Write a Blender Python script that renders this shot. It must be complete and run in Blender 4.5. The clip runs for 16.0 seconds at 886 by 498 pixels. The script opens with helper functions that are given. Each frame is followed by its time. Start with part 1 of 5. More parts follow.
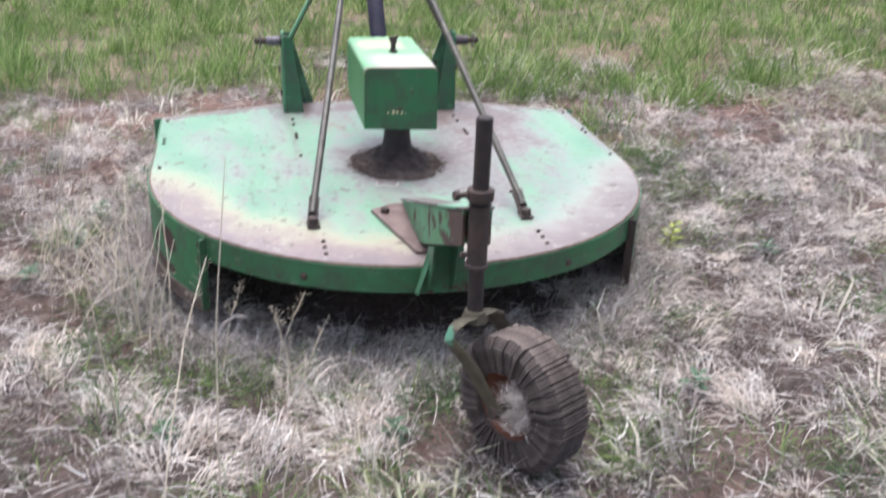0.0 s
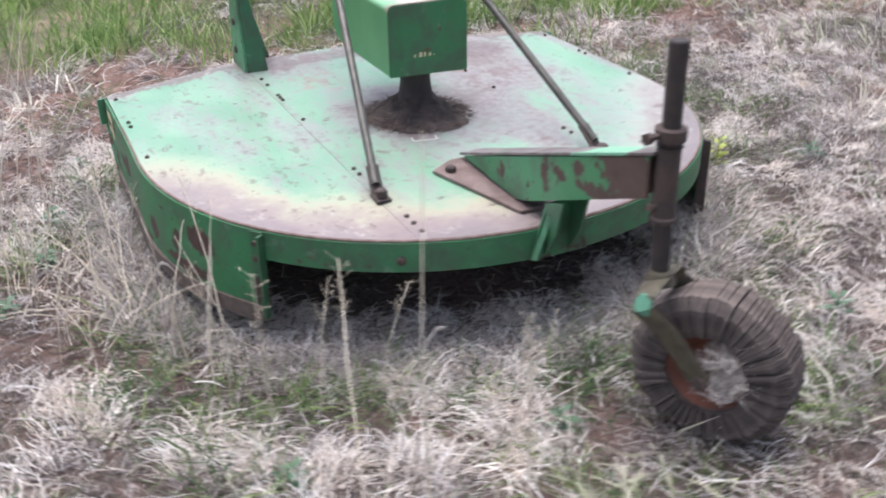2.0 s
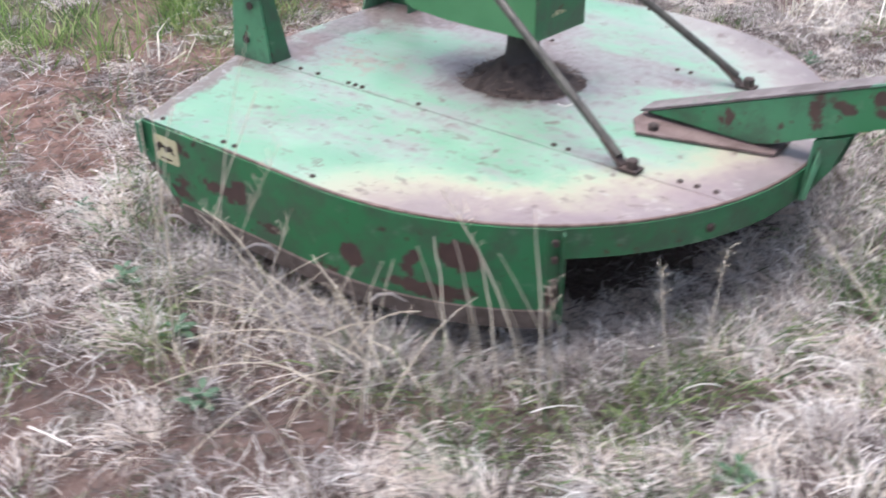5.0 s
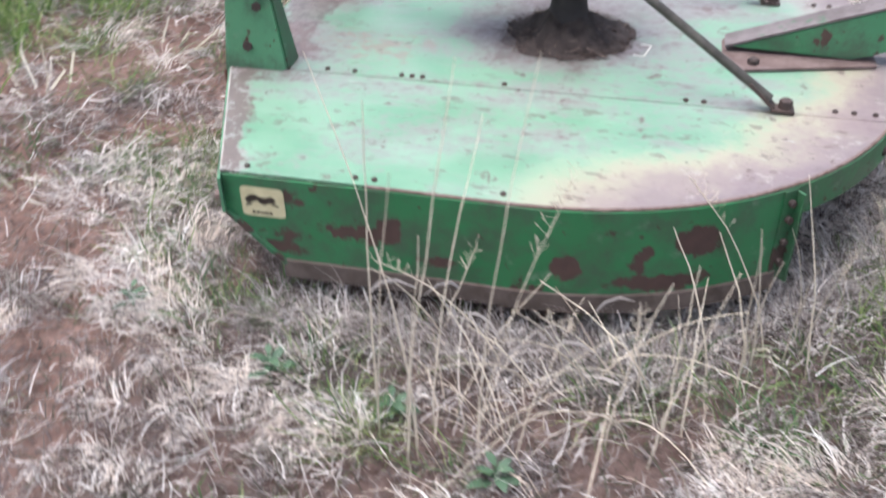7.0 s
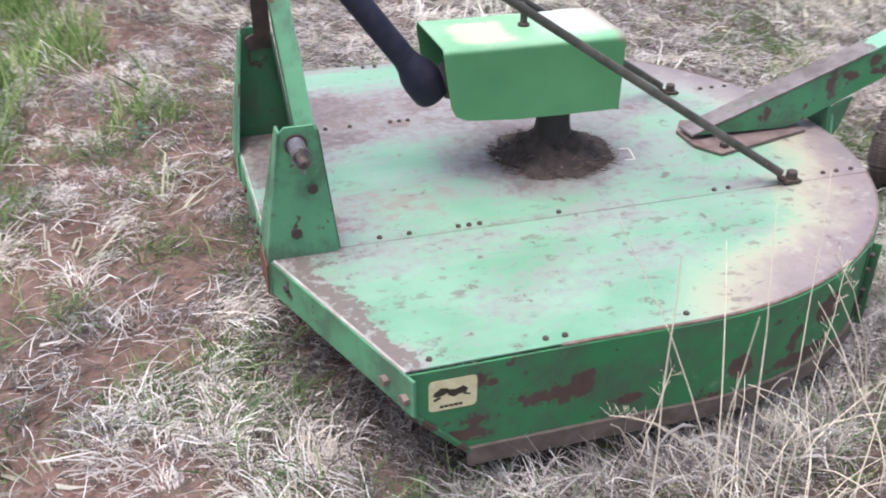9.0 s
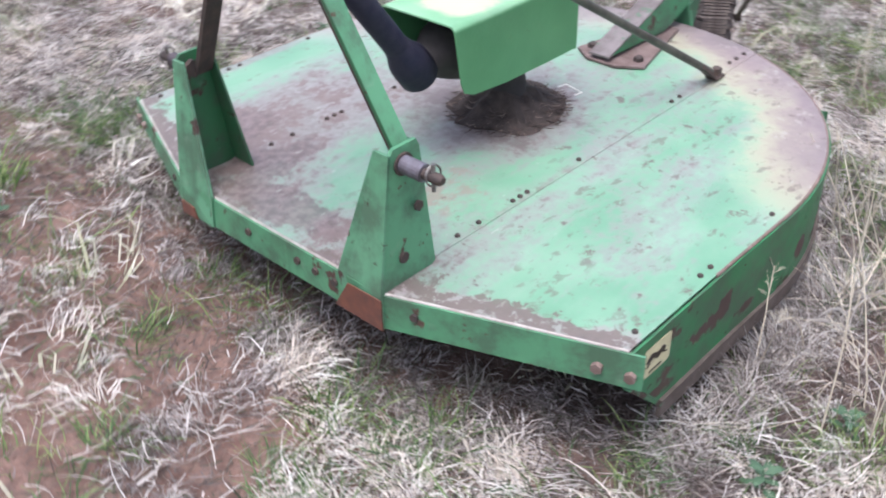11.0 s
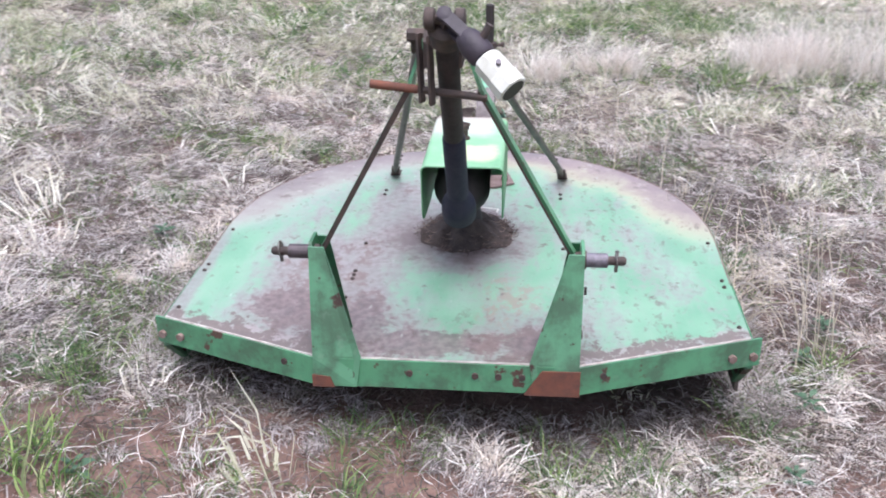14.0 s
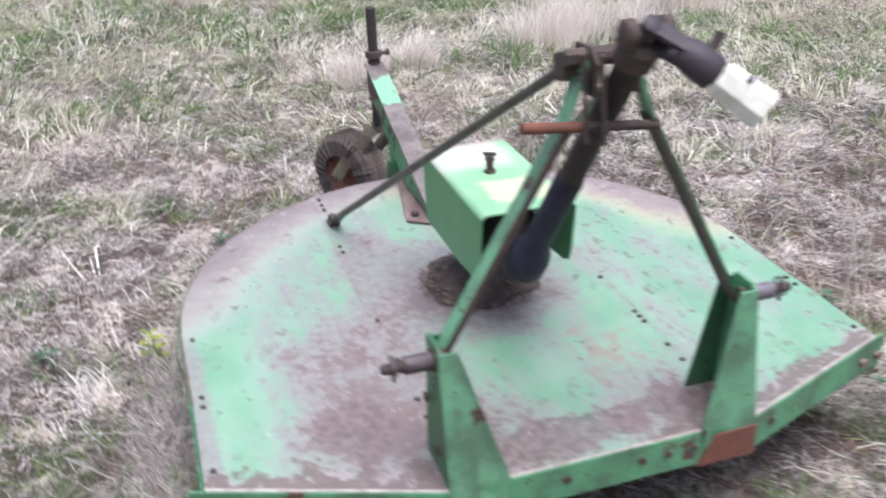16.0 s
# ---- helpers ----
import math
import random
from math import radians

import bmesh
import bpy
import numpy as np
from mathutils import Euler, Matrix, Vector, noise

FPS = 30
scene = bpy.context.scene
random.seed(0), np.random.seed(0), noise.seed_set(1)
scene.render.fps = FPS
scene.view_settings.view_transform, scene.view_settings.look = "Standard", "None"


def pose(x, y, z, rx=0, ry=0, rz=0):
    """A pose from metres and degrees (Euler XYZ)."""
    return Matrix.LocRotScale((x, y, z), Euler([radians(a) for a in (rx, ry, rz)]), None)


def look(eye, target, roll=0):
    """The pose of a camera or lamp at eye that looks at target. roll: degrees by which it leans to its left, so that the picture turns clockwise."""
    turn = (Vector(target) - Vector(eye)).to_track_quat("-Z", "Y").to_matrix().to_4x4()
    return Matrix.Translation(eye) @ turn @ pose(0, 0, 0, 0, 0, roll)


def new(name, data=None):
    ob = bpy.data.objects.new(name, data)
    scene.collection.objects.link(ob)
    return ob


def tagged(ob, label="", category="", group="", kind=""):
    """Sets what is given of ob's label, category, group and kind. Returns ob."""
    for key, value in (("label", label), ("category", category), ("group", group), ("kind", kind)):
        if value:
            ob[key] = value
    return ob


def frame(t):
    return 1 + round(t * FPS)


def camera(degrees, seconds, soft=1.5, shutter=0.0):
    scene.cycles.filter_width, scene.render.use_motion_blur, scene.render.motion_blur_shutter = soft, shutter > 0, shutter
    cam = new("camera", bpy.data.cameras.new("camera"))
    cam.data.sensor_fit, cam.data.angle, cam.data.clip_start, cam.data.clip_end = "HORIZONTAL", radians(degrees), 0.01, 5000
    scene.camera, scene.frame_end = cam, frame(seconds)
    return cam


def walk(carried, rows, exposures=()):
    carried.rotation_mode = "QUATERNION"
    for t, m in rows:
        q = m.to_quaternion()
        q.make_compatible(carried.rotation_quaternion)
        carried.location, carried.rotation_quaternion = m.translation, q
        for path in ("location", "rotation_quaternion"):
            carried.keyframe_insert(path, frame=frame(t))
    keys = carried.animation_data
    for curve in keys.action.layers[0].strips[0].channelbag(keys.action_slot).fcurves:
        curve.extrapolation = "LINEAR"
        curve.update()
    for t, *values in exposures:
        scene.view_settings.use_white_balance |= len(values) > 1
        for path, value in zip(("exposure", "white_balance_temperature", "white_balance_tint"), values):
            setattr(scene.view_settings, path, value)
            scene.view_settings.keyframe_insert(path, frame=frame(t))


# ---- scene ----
cam = camera(49.5, 16.0, soft=1.9, shutter=0.7)

PATH = [
    (0, (-0.524, -3.186, 1.376), (-0.12, -1.404, 0.563), 2.4),
    (0.5, (-0.571, -3.139, 1.353), (-0.183, -1.387, 0.47), 2.9),
    (1, (-0.65, -2.965, 1.358), (-0.241, -1.184, 0.544), -1.6),
    (1.5, (-0.829, -2.756, 1.296), (-0.208, -1.048, 0.46), 1.7),
    (2, (-1.088, -2.609, 1.271), (-0.339, -1.003, 0.344), -1.1),
    (2.5, (-1.252, -2.414, 1.246), (-0.398, -0.855, 0.329), -1.3),
    (3, (-1.422, -2.252, 1.295), (-0.331, -0.854, 0.368), 2.5),
    (3.5, (-1.661, -2.125, 1.281), (-0.457, -0.869, 0.295), -1.0),
    (4, (-1.788, -1.972, 1.23), (-0.539, -0.748, 0.26), 0.2),
    (4.5, (-1.903, -1.777, 1.24), (-0.592, -0.62, 0.268), 0.9),
    (5, (-2.107, -1.53, 1.264), (-0.774, -0.447, 0.24), -0.7),
    (7.4, (-2.36, -0.082, 1.342), (-0.689, 0.103, 0.258), 1.5),
    (7.5, (-2.356, -0.017, 1.325), (-0.658, 0.115, 0.276), 2.1),
    (8, (-2.372, 0.314, 1.364), (-0.715, 0.245, 0.245), -2.4),
    (8.3, (-2.338, 0.467, 1.352), (-0.646, 0.3, 0.297), -0.6),
    (8.5, (-2.267, 0.582, 1.362), (-0.572, 0.325, 0.331), -2.6),
    (9, (-2.166, 0.868, 1.392), (-0.523, 0.353, 0.375), 0.6),
    (11.5, (-1.234, 1.86, 1.468), (-0.311, 0.469, 0.367), -3.0),
    (12, (-0.968, 2.002, 1.49), (-0.326, 0.388, 0.499), -2.7),
    (12.5, (-0.717, 2.193, 1.541), (-0.301, 0.471, 0.613), -1.5),
    (13, (-0.522, 2.458, 1.598), (-0.213, 0.692, 0.711), -1.4),
    (13.2, (-0.486, 2.519, 1.627), (-0.145, 0.729, 0.803), -0.2),
    (13.5, (-0.392, 2.638, 1.631), (-0.063, 0.843, 0.813), -1.5),
    (14, (-0.2, 2.792, 1.626), (-0.028, 0.994, 0.766), -0.6),
    (14.5, (-0.02, 2.689, 1.612), (0.064, 0.853, 0.823), -0.5),
    (15, (0.211, 2.53, 1.603), (0.097, 0.733, 0.732), 1.0),
    (15.3, (0.401, 2.419, 1.611), (0.109, 0.666, 0.694), -0.8),
    (15.5, (0.515, 2.332, 1.609), (0.107, 0.608, 0.68), -0.4),
    (16, (0.759, 2.112, 1.585), (0.251, 0.4, 0.686), -2.5),
]
walk(cam, [(t, look(eye, target, roll)) for t, eye, target, roll in PATH],
     exposures=[(0, 0.79, 6100, 10), (5, 0.81, 6000, 11), (8, 0.77, 6050, 10), (12, 0.78, 5850, 11), (14.5, 0.80, 5850, 12), (16, 0.73, 5950, 12)])

# ---- daylight: high thin overcast ----
world = bpy.data.worlds.new("overcast_sky")
scene.world = world
world.use_nodes = True
wn, wl = world.node_tree.nodes, world.node_tree.links
sky = wn.new("ShaderNodeTexSky")
sky.sky_type = 'NISHITA'
sky.sun_disc = False
sky.sun_elevation = radians(75)
sky.sun_rotation = radians(-15)
sky.dust_density = 6.0
hs = wn.new("ShaderNodeHueSaturation")
hs.inputs["Saturation"].default_value = 0.75
wl.new(sky.outputs[0], hs.inputs["Color"])
wl.new(hs.outputs[0], wn["Background"].inputs[0])
wn["Background"].inputs[1].default_value = 0.15

sun_data = bpy.data.lights.new("sun", 'SUN')
sun_data.energy, sun_data.angle, sun_data.color = 1.5, radians(50), (1.0, 0.985, 0.97)
sun = new("sun", sun_data)
sun.matrix_world = look((-0.5, 1.7, 10), (0, 0, 0))


# ---- materials ----
class Nodes:
    """Short hand for a node material."""
    def __init__(self, name):
        self.mat = bpy.data.materials.new(name)
        self.mat.use_nodes = True
        self.t = self.mat.node_tree
        self.b = self.t.nodes["Principled BSDF"]
        self.co = self.t.nodes.new("ShaderNodeTexCoord").outputs["Object"]

    def put(self, sock, v):
        if isinstance(v, bpy.types.NodeSocket):
            self.t.links.new(v, sock)
        elif isinstance(v, tuple) and len(v) == 3 and sock.type == 'RGBA':
            sock.default_value = (*v, 1)
        else:
            sock.default_value = v

    def scaled(self, x, y, z):
        n = self.t.nodes.new("ShaderNodeMapping")
        self.put(n.inputs["Vector"], self.co)
        n.inputs["Scale"].default_value = (x, y, z)
        return n.outputs[0]

    def noise(self, scale, detail=4, rough=0.55, co=None, shift=0.0):
        n = self.t.nodes.new("ShaderNodeTexNoise")
        n.noise_dimensions = '4D'
        self.put(n.inputs["Vector"], co or self.co)
        n.inputs["W"].default_value = shift
        n.inputs["Scale"].default_value, n.inputs["Detail"].default_value, n.inputs["Roughness"].default_value = scale, detail, rough
        return n.outputs["Fac"]

    def math(self, op, a, b=0.0, clamp=False):
        n = self.t.nodes.new("ShaderNodeMath")
        n.operation, n.use_clamp = op, clamp
        self.put(n.inputs[0], a), self.put(n.inputs[1], b)
        return n.outputs[0]

    def span(self, v, lo, hi, a=0.0, b=1.0):
        n = self.t.nodes.new("ShaderNodeMapRange")
        n.interpolation_type = 'SMOOTHSTEP'
        for k, w in zip(("Value", "From Min", "From Max", "To Min", "To Max"), (v, lo, hi, a, b)):
            self.put(n.inputs[k], w)
        return n.outputs[0]

    def mix(self, f, a, b):
        n = self.t.nodes.new("ShaderNodeMix")
        n.data_type = 'RGBA'
        self.put(n.inputs[0], f), self.put(n.inputs[6], a), self.put(n.inputs[7], b)
        return n.outputs[2]

    def axes(self):
        n = self.t.nodes.new("ShaderNodeSeparateXYZ")
        self.put(n.inputs[0], self.co)
        return n.outputs

    def island(self):
        return self.t.nodes.new("ShaderNodeNewGeometry").outputs["Random Per Island"]

    def each(self):
        return self.t.nodes.new("ShaderNodeObjectInfo").outputs["Random"]

    def ramp(self, v, stops):
        n = self.t.nodes.new("ShaderNodeValToRGB")
        e = n.color_ramp.elements
        while len(e) < len(stops):
            e.new(0.5)
        for k, (p, c) in zip(e, stops):
            k.position, k.color = p, (*c, 1)
        self.put(n.inputs[0], v)
        return n.outputs[0]

    def bump(self, h, strength=0.3, dist=0.01):
        n = self.t.nodes.new("ShaderNodeBump")
        self.put(n.inputs["Height"], h)
        n.inputs["Strength"].default_value, n.inputs["Distance"].default_value = strength, dist
        self.put(self.b.inputs["Normal"], n.outputs[0])

    def done(self, col, rough=0.6, metal=0.0, spec=0.5):
        self.put(self.b.inputs["Base Color"], col)
        self.put(self.b.inputs["Roughness"], rough)
        self.put(self.b.inputs["Metallic"], metal)
        self.b.inputs["Specular IOR Level"].default_value = spec
        return self.mat


RUST = (0.16, 0.075, 0.05)
RUST_DARK = (0.05, 0.032, 0.028)


def painted(name, a, b, wear=0.62, rust=RUST, rough=0.5, spots=()):
    """Old green enamel with chips, run-off stains and rust showing through."""
    m = Nodes(name)
    col = m.mix(m.noise(4, 5), a, b)
    col = m.mix(m.span(m.noise(2.2, 3, shift=3), 0.45, 0.75, 0, 0.35), col, (0.12, 0.30, 0.19))
    streak = m.noise(14, 4, 0.6, m.scaled(1, 1, 0.15), 2)
    col = m.mix(m.span(streak, 0.56, 0.75, 0, 0.4), col, (0.03, 0.07, 0.04))
    col = m.mix(m.span(m.noise(9, 8, 0.68, shift=12), 0.42, 0.62, 0, 0.65), col, (0.06, 0.075, 0.055))
    col = m.mix(m.span(m.noise(17, 6, 0.65, shift=15), 0.58, 0.70, 0, 0.35), col, (0.22, 0.30, 0.22))
    n = m.noise(6.5, 8, 0.62, shift=7)
    chips = m.span(n, wear, wear + 0.025)
    specks = m.span(m.noise(60, 3, 0.5, shift=4), 0.70, 0.74)
    flecks = m.span(m.noise(26, 6, 0.66, shift=19), 0.625, 0.645, 0, 0.85)
    f = m.math('MAXIMUM', m.math('MAXIMUM', chips, flecks), m.math('MULTIPLY', specks, 0.8))
    if spots:
        x, y, z = m.axes()
        wob = m.math('MULTIPLY', m.math('ADD', m.noise(30, 8, 0.68, shift=17), -0.5), 0.075)
        for sy, sz, ry, rz in spots:
            dy, dz = m.math('DIVIDE', m.math('ADD', y, -sy), ry), m.math('DIVIDE', m.math('ADD', z, -sz), rz)
            q = m.math('SQRT', m.math('ADD', m.math('MULTIPLY', dy, dy), m.math('MULTIPLY', dz, dz)))
            f = m.math('MAXIMUM', f, m.span(m.math('ADD', m.math('MULTIPLY', m.math('ADD', q, -1.0), min(ry, rz)), wob), 0.004, -0.004))
    rustc = m.mix(m.noise(35, 5), rust, RUST_DARK)
    col = m.mix(f, col, rustc)
    m.bump(m.math('ADD', m.math('MULTIPLY', f, -0.6), m.math('MULTIPLY', m.noise(90, 3), 0.25)), 0.25, 0.004)
    return m.done(col, m.span(f, 0, 1, rough, 0.9))


# green of the rear band and rear panel, their shade mixed into the colour
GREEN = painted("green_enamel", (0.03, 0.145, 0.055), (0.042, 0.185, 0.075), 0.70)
GREEN_SIDE = painted("green_enamel_battered", (0.022, 0.15, 0.05), (0.04, 0.20, 0.08), 0.62, (0.11, 0.06, 0.05), 0.5,
                     ((0.22, 0.183, 0.085, 0.020), (0.15, 0.205, 0.028, 0.028), (0.37, 0.158, 0.055, 0.012), (0.345, 0.247, 0.012, 0.008), (0.40, 0.125, 0.05, 0.014), (0.04, 0.135, 0.03, 0.010), (-0.21, 0.155, 0.028, 0.032), (-0.47, 0.215, 0.042, 0.036), (-0.40, 0.12, 0.09, 0.022)))
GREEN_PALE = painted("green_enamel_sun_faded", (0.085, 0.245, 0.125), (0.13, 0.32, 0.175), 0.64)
GREEN_RUSTY_SHADED = painted("green_enamel_rusted_shaded", (0.022, 0.11, 0.045), (0.04, 0.15, 0.06), 0.52, (0.09, 0.055, 0.045))
# lighter copy of the green: brighter light on front faces put into the colour
GREEN_FRONT_LIT = painted("green_enamel_front_lit", (0.085, 0.255, 0.13), (0.125, 0.32, 0.175), 0.625, (0.15, 0.08, 0.06))
GREEN_FLANGE = painted("green_enamel_dark", (0.025, 0.10, 0.045), (0.04, 0.14, 0.06), 0.57, (0.10, 0.06, 0.05))
GREEN_MOTTLED = painted("green_enamel_mottled", (0.105, 0.27, 0.15), (0.15, 0.335, 0.20), 0.58, (0.10, 0.06, 0.05))


def deck_paint():
    """Chalked mint paint; rubbed to a bare lilac-brown round the rear edge, flaked at the front."""
    m = Nodes("chalked_mint_deck_paint")
    x, y, z = m.axes()
    big, mid, fine = m.noise(2.3, 4), m.noise(7, 5, shift=1), m.noise(40, 5, 0.6, shift=5)
    along = m.noise(9, 6, 0.62, m.scaled(1, 0.3, 1), 9)
    mint = m.mix(m.span(mid, 0.3, 0.7), (0.145, 0.30, 0.19), (0.20, 0.355, 0.24))
    mint = m.mix(m.span(along, 0.44, 0.70, 0, 0.45), mint, (0.31, 0.37, 0.32))
    mint = m.mix(m.math('MULTIPLY', m.span(m.noise(5, 9, 0.7, m.scaled(1.2, 0.6, 1), 91), 0.46, 0.66, 0, 0.55), m.span(x, -0.36, -0.28, 0.35, 1.0)), mint, (0.255, 0.265, 0.25))
    # how far the paint is rubbed through: most over the middle and the right half, least on the left sheet
    mid_x = m.math('MULTIPLY', m.span(x, -0.40, -0.22), m.span(x, 0.78, 0.45))
    front = m.math('MULTIPLY', m.span(y, 0.15, 0.62), mid_x)
    def blob(cx, cy, rx, ry, much):
        dx, dy = m.math('DIVIDE', m.math('ADD', x, -cx), rx), m.math('DIVIDE', m.math('ADD', y, -cy), ry)
        return m.span(m.math('ADD', m.math('MULTIPLY', dx, dx), m.math('MULTIPLY', dy, dy)), 1.4, 0.2, 0, much)

    bare = m.math('ADD', m.math('MULTIPLY', mid_x, 0.07), m.math('MULTIPLY', front, 0.03))
    for spot in ((0.22, 0.55, 0.17, 0.24, 0.10), (-0.20, 0.62, 0.17, 0.12, 0.13), (0.40, 0.20, 0.22, 0.42, 0.07), (0.50, 0.46, 0.14, 0.12, 0.05), (0.02, 0.42, 0.10, 0.20, -0.11), (-0.20, 0.25, 0.13, 0.22, -0.05), (0.70, 0.15, 0.12, 0.40, -0.06)):
        bare = m.math('ADD', bare, blob(*spot))
    smear = m.math('ADD', m.noise(3.4, 14, 0.74, m.scaled(1.35, 0.6, 1), 13), m.math('MULTIPLY', m.math('ADD', along, -0.5), 0.30))
    g = m.math('ADD', m.math('ADD', smear, bare), m.math('MULTIPLY', m.math('ADD', fine, -0.5), 0.36))
    worn = m.mix(m.span(fine, 0.35, 0.65), (0.265, 0.218, 0.214), (0.17, 0.128, 0.125))
    film = m.mix(m.span(mid, 0.35, 0.65), (0.275, 0.245, 0.242), (0.235, 0.25, 0.23))
    col = m.mix(m.span(g, 0.47, 0.60, 0, 0.65), mint, film)
    isles = m.span(m.noise(12, 10, 0.74, shift=95), 0.42, 0.53, 0.2, 1.0)
    col = m.mix(m.math('MULTIPLY', m.span(g, 0.575, 0.67, 0, 0.85), isles), col, worn)
    haze = m.math('ADD', m.math('ADD', blob(0.24, -0.06, 0.36, 0.55, 0.34), blob(0.42, 0.38, 0.22, 0.30, 0.22)), m.math('MULTIPLY', m.math('ADD', smear, -0.5), 1.3))
    haze = m.math('MAXIMUM', haze, m.math('ADD', m.span(x, 0.735, 0.80, 0, 0.5), m.math('MULTIPLY', m.math('ADD', smear, -0.5), 1.2)))
    col = m.mix(m.span(haze, 0.08, 0.38, 0, 0.75), col, m.mix(m.span(fine, 0.3, 0.7), (0.275, 0.252, 0.25), (0.20, 0.168, 0.166)))
    brown = m.mix(m.noise(18, 5), (0.19, 0.12, 0.105), (0.11, 0.075, 0.07))
    col = m.mix(m.math('MULTIPLY', m.span(g, 0.665, 0.71, 0, 0.7), isles), col, brown)
    # worn rim along the rear arc
    yy = m.math('ADD', y, 0.105)
    r = m.math('SQRT', m.math('ADD', m.math('MULTIPLY', x, x), m.math('MULTIPLY', yy, yy)))
    r = m.math('ADD', r, m.math('MULTIPLY', m.math('ADD', mid, -0.5), 0.20))
    r = m.math('ADD', r, m.math('MULTIPLY', m.math('ADD', big, -0.5), 0.25))
    r = m.math('ADD', r, m.math('MULTIPLY', m.math('ADD', fine, -0.5), 0.10))
    r = m.math('ADD', r, m.math('MULTIPLY', m.math('ADD', m.noise(13, 7, 0.66, shift=81), -0.5), 0.16))
    rim = m.math('MULTIPLY', m.span(r, 0.48, 0.90), m.span(y, 0.10, -0.45))
    rimc = m.ramp(rim, [(0.0, (0.25, 0.385, 0.30)), (0.25, (0.335, 0.385, 0.265)), (0.45, (0.36, 0.325, 0.245)), (0.66, (0.285, 0.225, 0.205)), (0.84, (0.23, 0.172, 0.178)), (1.0, (0.165, 0.125, 0.135))])
    lilac = m.ramp(rim, [(0.0, (0.26, 0.37, 0.30)), (0.3, (0.30, 0.335, 0.285)), (0.5, (0.29, 0.262, 0.24)), (0.75, (0.23, 0.185, 0.182)), (1.0, (0.165, 0.128, 0.132))])
    rimc = m.mix(m.span(x, -0.1, 0.3), rimc, lilac)
    col = m.mix(m.span(rim, 0.03, 0.42, 0, 0.94), col, rimc)
    scuff = m.math('MULTIPLY', m.span(m.noise(22, 7, 0.68, m.scaled(0.7, 1.4, 1), 83), 0.56, 0.66), m.span(rim, 0.3, 0.6, 0, 0.5))
    col = m.mix(scuff, col, (0.19, 0.145, 0.14))
    rubbed = m.math('MULTIPLY', m.span(m.noise(17, 6, 0.66, shift=85), 0.57, 0.64), m.span(rim, 0.4, 0.7, 0, 0.45))
    col = m.mix(rubbed, col, (0.45, 0.42, 0.38))
    # brown stain spread round the heap of clippings
    sx, sy = m.math('ADD', x, -0.03), m.math('ADD', y, 0.08)
    sr = m.math('SQRT', m.math('ADD', m.math('MULTIPLY', sx, sx), m.math('MULTIPLY', sy, sy)))
    sr = m.math('ADD', sr, m.math('MULTIPLY', m.math('ADD', m.noise(6, 8, 0.65, shift=51), -0.5), 0.35))
    col = m.mix(m.span(sr, 0.28, 0.17, 0, 0.75), col, worn)
    # rust creeping out of the lapped seams
    seam = m.math('ABSOLUTE', m.math('ADD', m.math('ABSOLUTE', x), -0.328))
    seam = m.math('ADD', seam, m.math('MULTIPLY', m.math('ADD', m.noise(11, 8, 0.68, shift=71), -0.5), 0.16))
    col = m.mix(m.span(seam, 0.012, -0.022, 0, 0.75), col, worn)
    # larger patches of the front: paint rubbed off to a pinkish brown, rusty speckle, and mint left whole
    ragged = m.math('ADD', m.math('MULTIPLY', m.math('ADD', m.noise(9, 14, 0.74, m.scaled(1.0, 1.3, 1), 101), -0.5), 3.4), m.math('MULTIPLY', m.math('ADD', m.noise(2.8, 3, shift=103), -0.5), 0.8))

    def patch(cx, cy, rx, ry):
        dx, dy = m.math('DIVIDE', m.math('ADD', x, -cx), rx), m.math('DIVIDE', m.math('ADD', y, -cy), ry)
        q = m.math('SQRT', m.math('ADD', m.math('MULTIPLY', dx, dx), m.math('MULTIPLY', dy, dy)))
        return m.math('ADD', m.math('ADD', 1.0, m.math('MULTIPLY', q, -1.0)), ragged)

    def patches(spots):
        f = patch(*spots[0])
        for spot in spots[1:]:
            f = m.math('MAXIMUM', f, patch(*spot))
        return f

    rubbed_off = patches(((0.09, 0.61, 0.20, 0.085), (0.24, 0.50, 0.09, 0.14), (-0.25, 0.61, 0.09, 0.07), (0.48, 0.42, 0.09, 0.13), (0.38, 0.61, 0.05, 0.04)))
    col = m.mix(m.span(rubbed_off, 0.0, 0.22, 0, 0.8), col, m.mix(m.span(fine, 0.35, 0.65), (0.20, 0.148, 0.142), (0.105, 0.077, 0.075)))
    speckled = m.math('MULTIPLY', m.span(patch(-0.15, 0.36, 0.09, 0.17), -0.1, 0.4), m.span(m.noise(24, 8, 0.7, m.scaled(1.3, 0.8, 1), 105), 0.46, 0.56))
    col = m.mix(m.math('MULTIPLY', speckled, 0.65), col, (0.27, 0.185, 0.155))
    whole = patches(((0.02, 0.40, 0.09, 0.085), (0.07, 0.23, 0.11, 0.05), (0.70, 0.28, 0.07, 0.20)))
    col = m.mix(m.span(whole, 0.05, 0.25, 0, 0.8), col, mint)
    tail = patches(((-0.12, -0.15, 0.13, 0.045), (0.03, -0.05, 0.19, 0.16)))
    col = m.mix(m.span(tail, -0.1, 0.35, 0, 0.7), col, (0.125, 0.09, 0.088))
    # lilac leading edge, flakes, scratches and specks
    edge = m.math('ADD', y, m.math('MULTIPLY', m.math('ABSOLUTE', x), 0.33))
    fl = m.math('ADD', m.noise(17, 10, 0.74, shift=21), m.math('MULTIPLY', m.span(edge, 0.66, 0.775), 0.15))
    flake = m.span(fl, 0.595, 0.62)
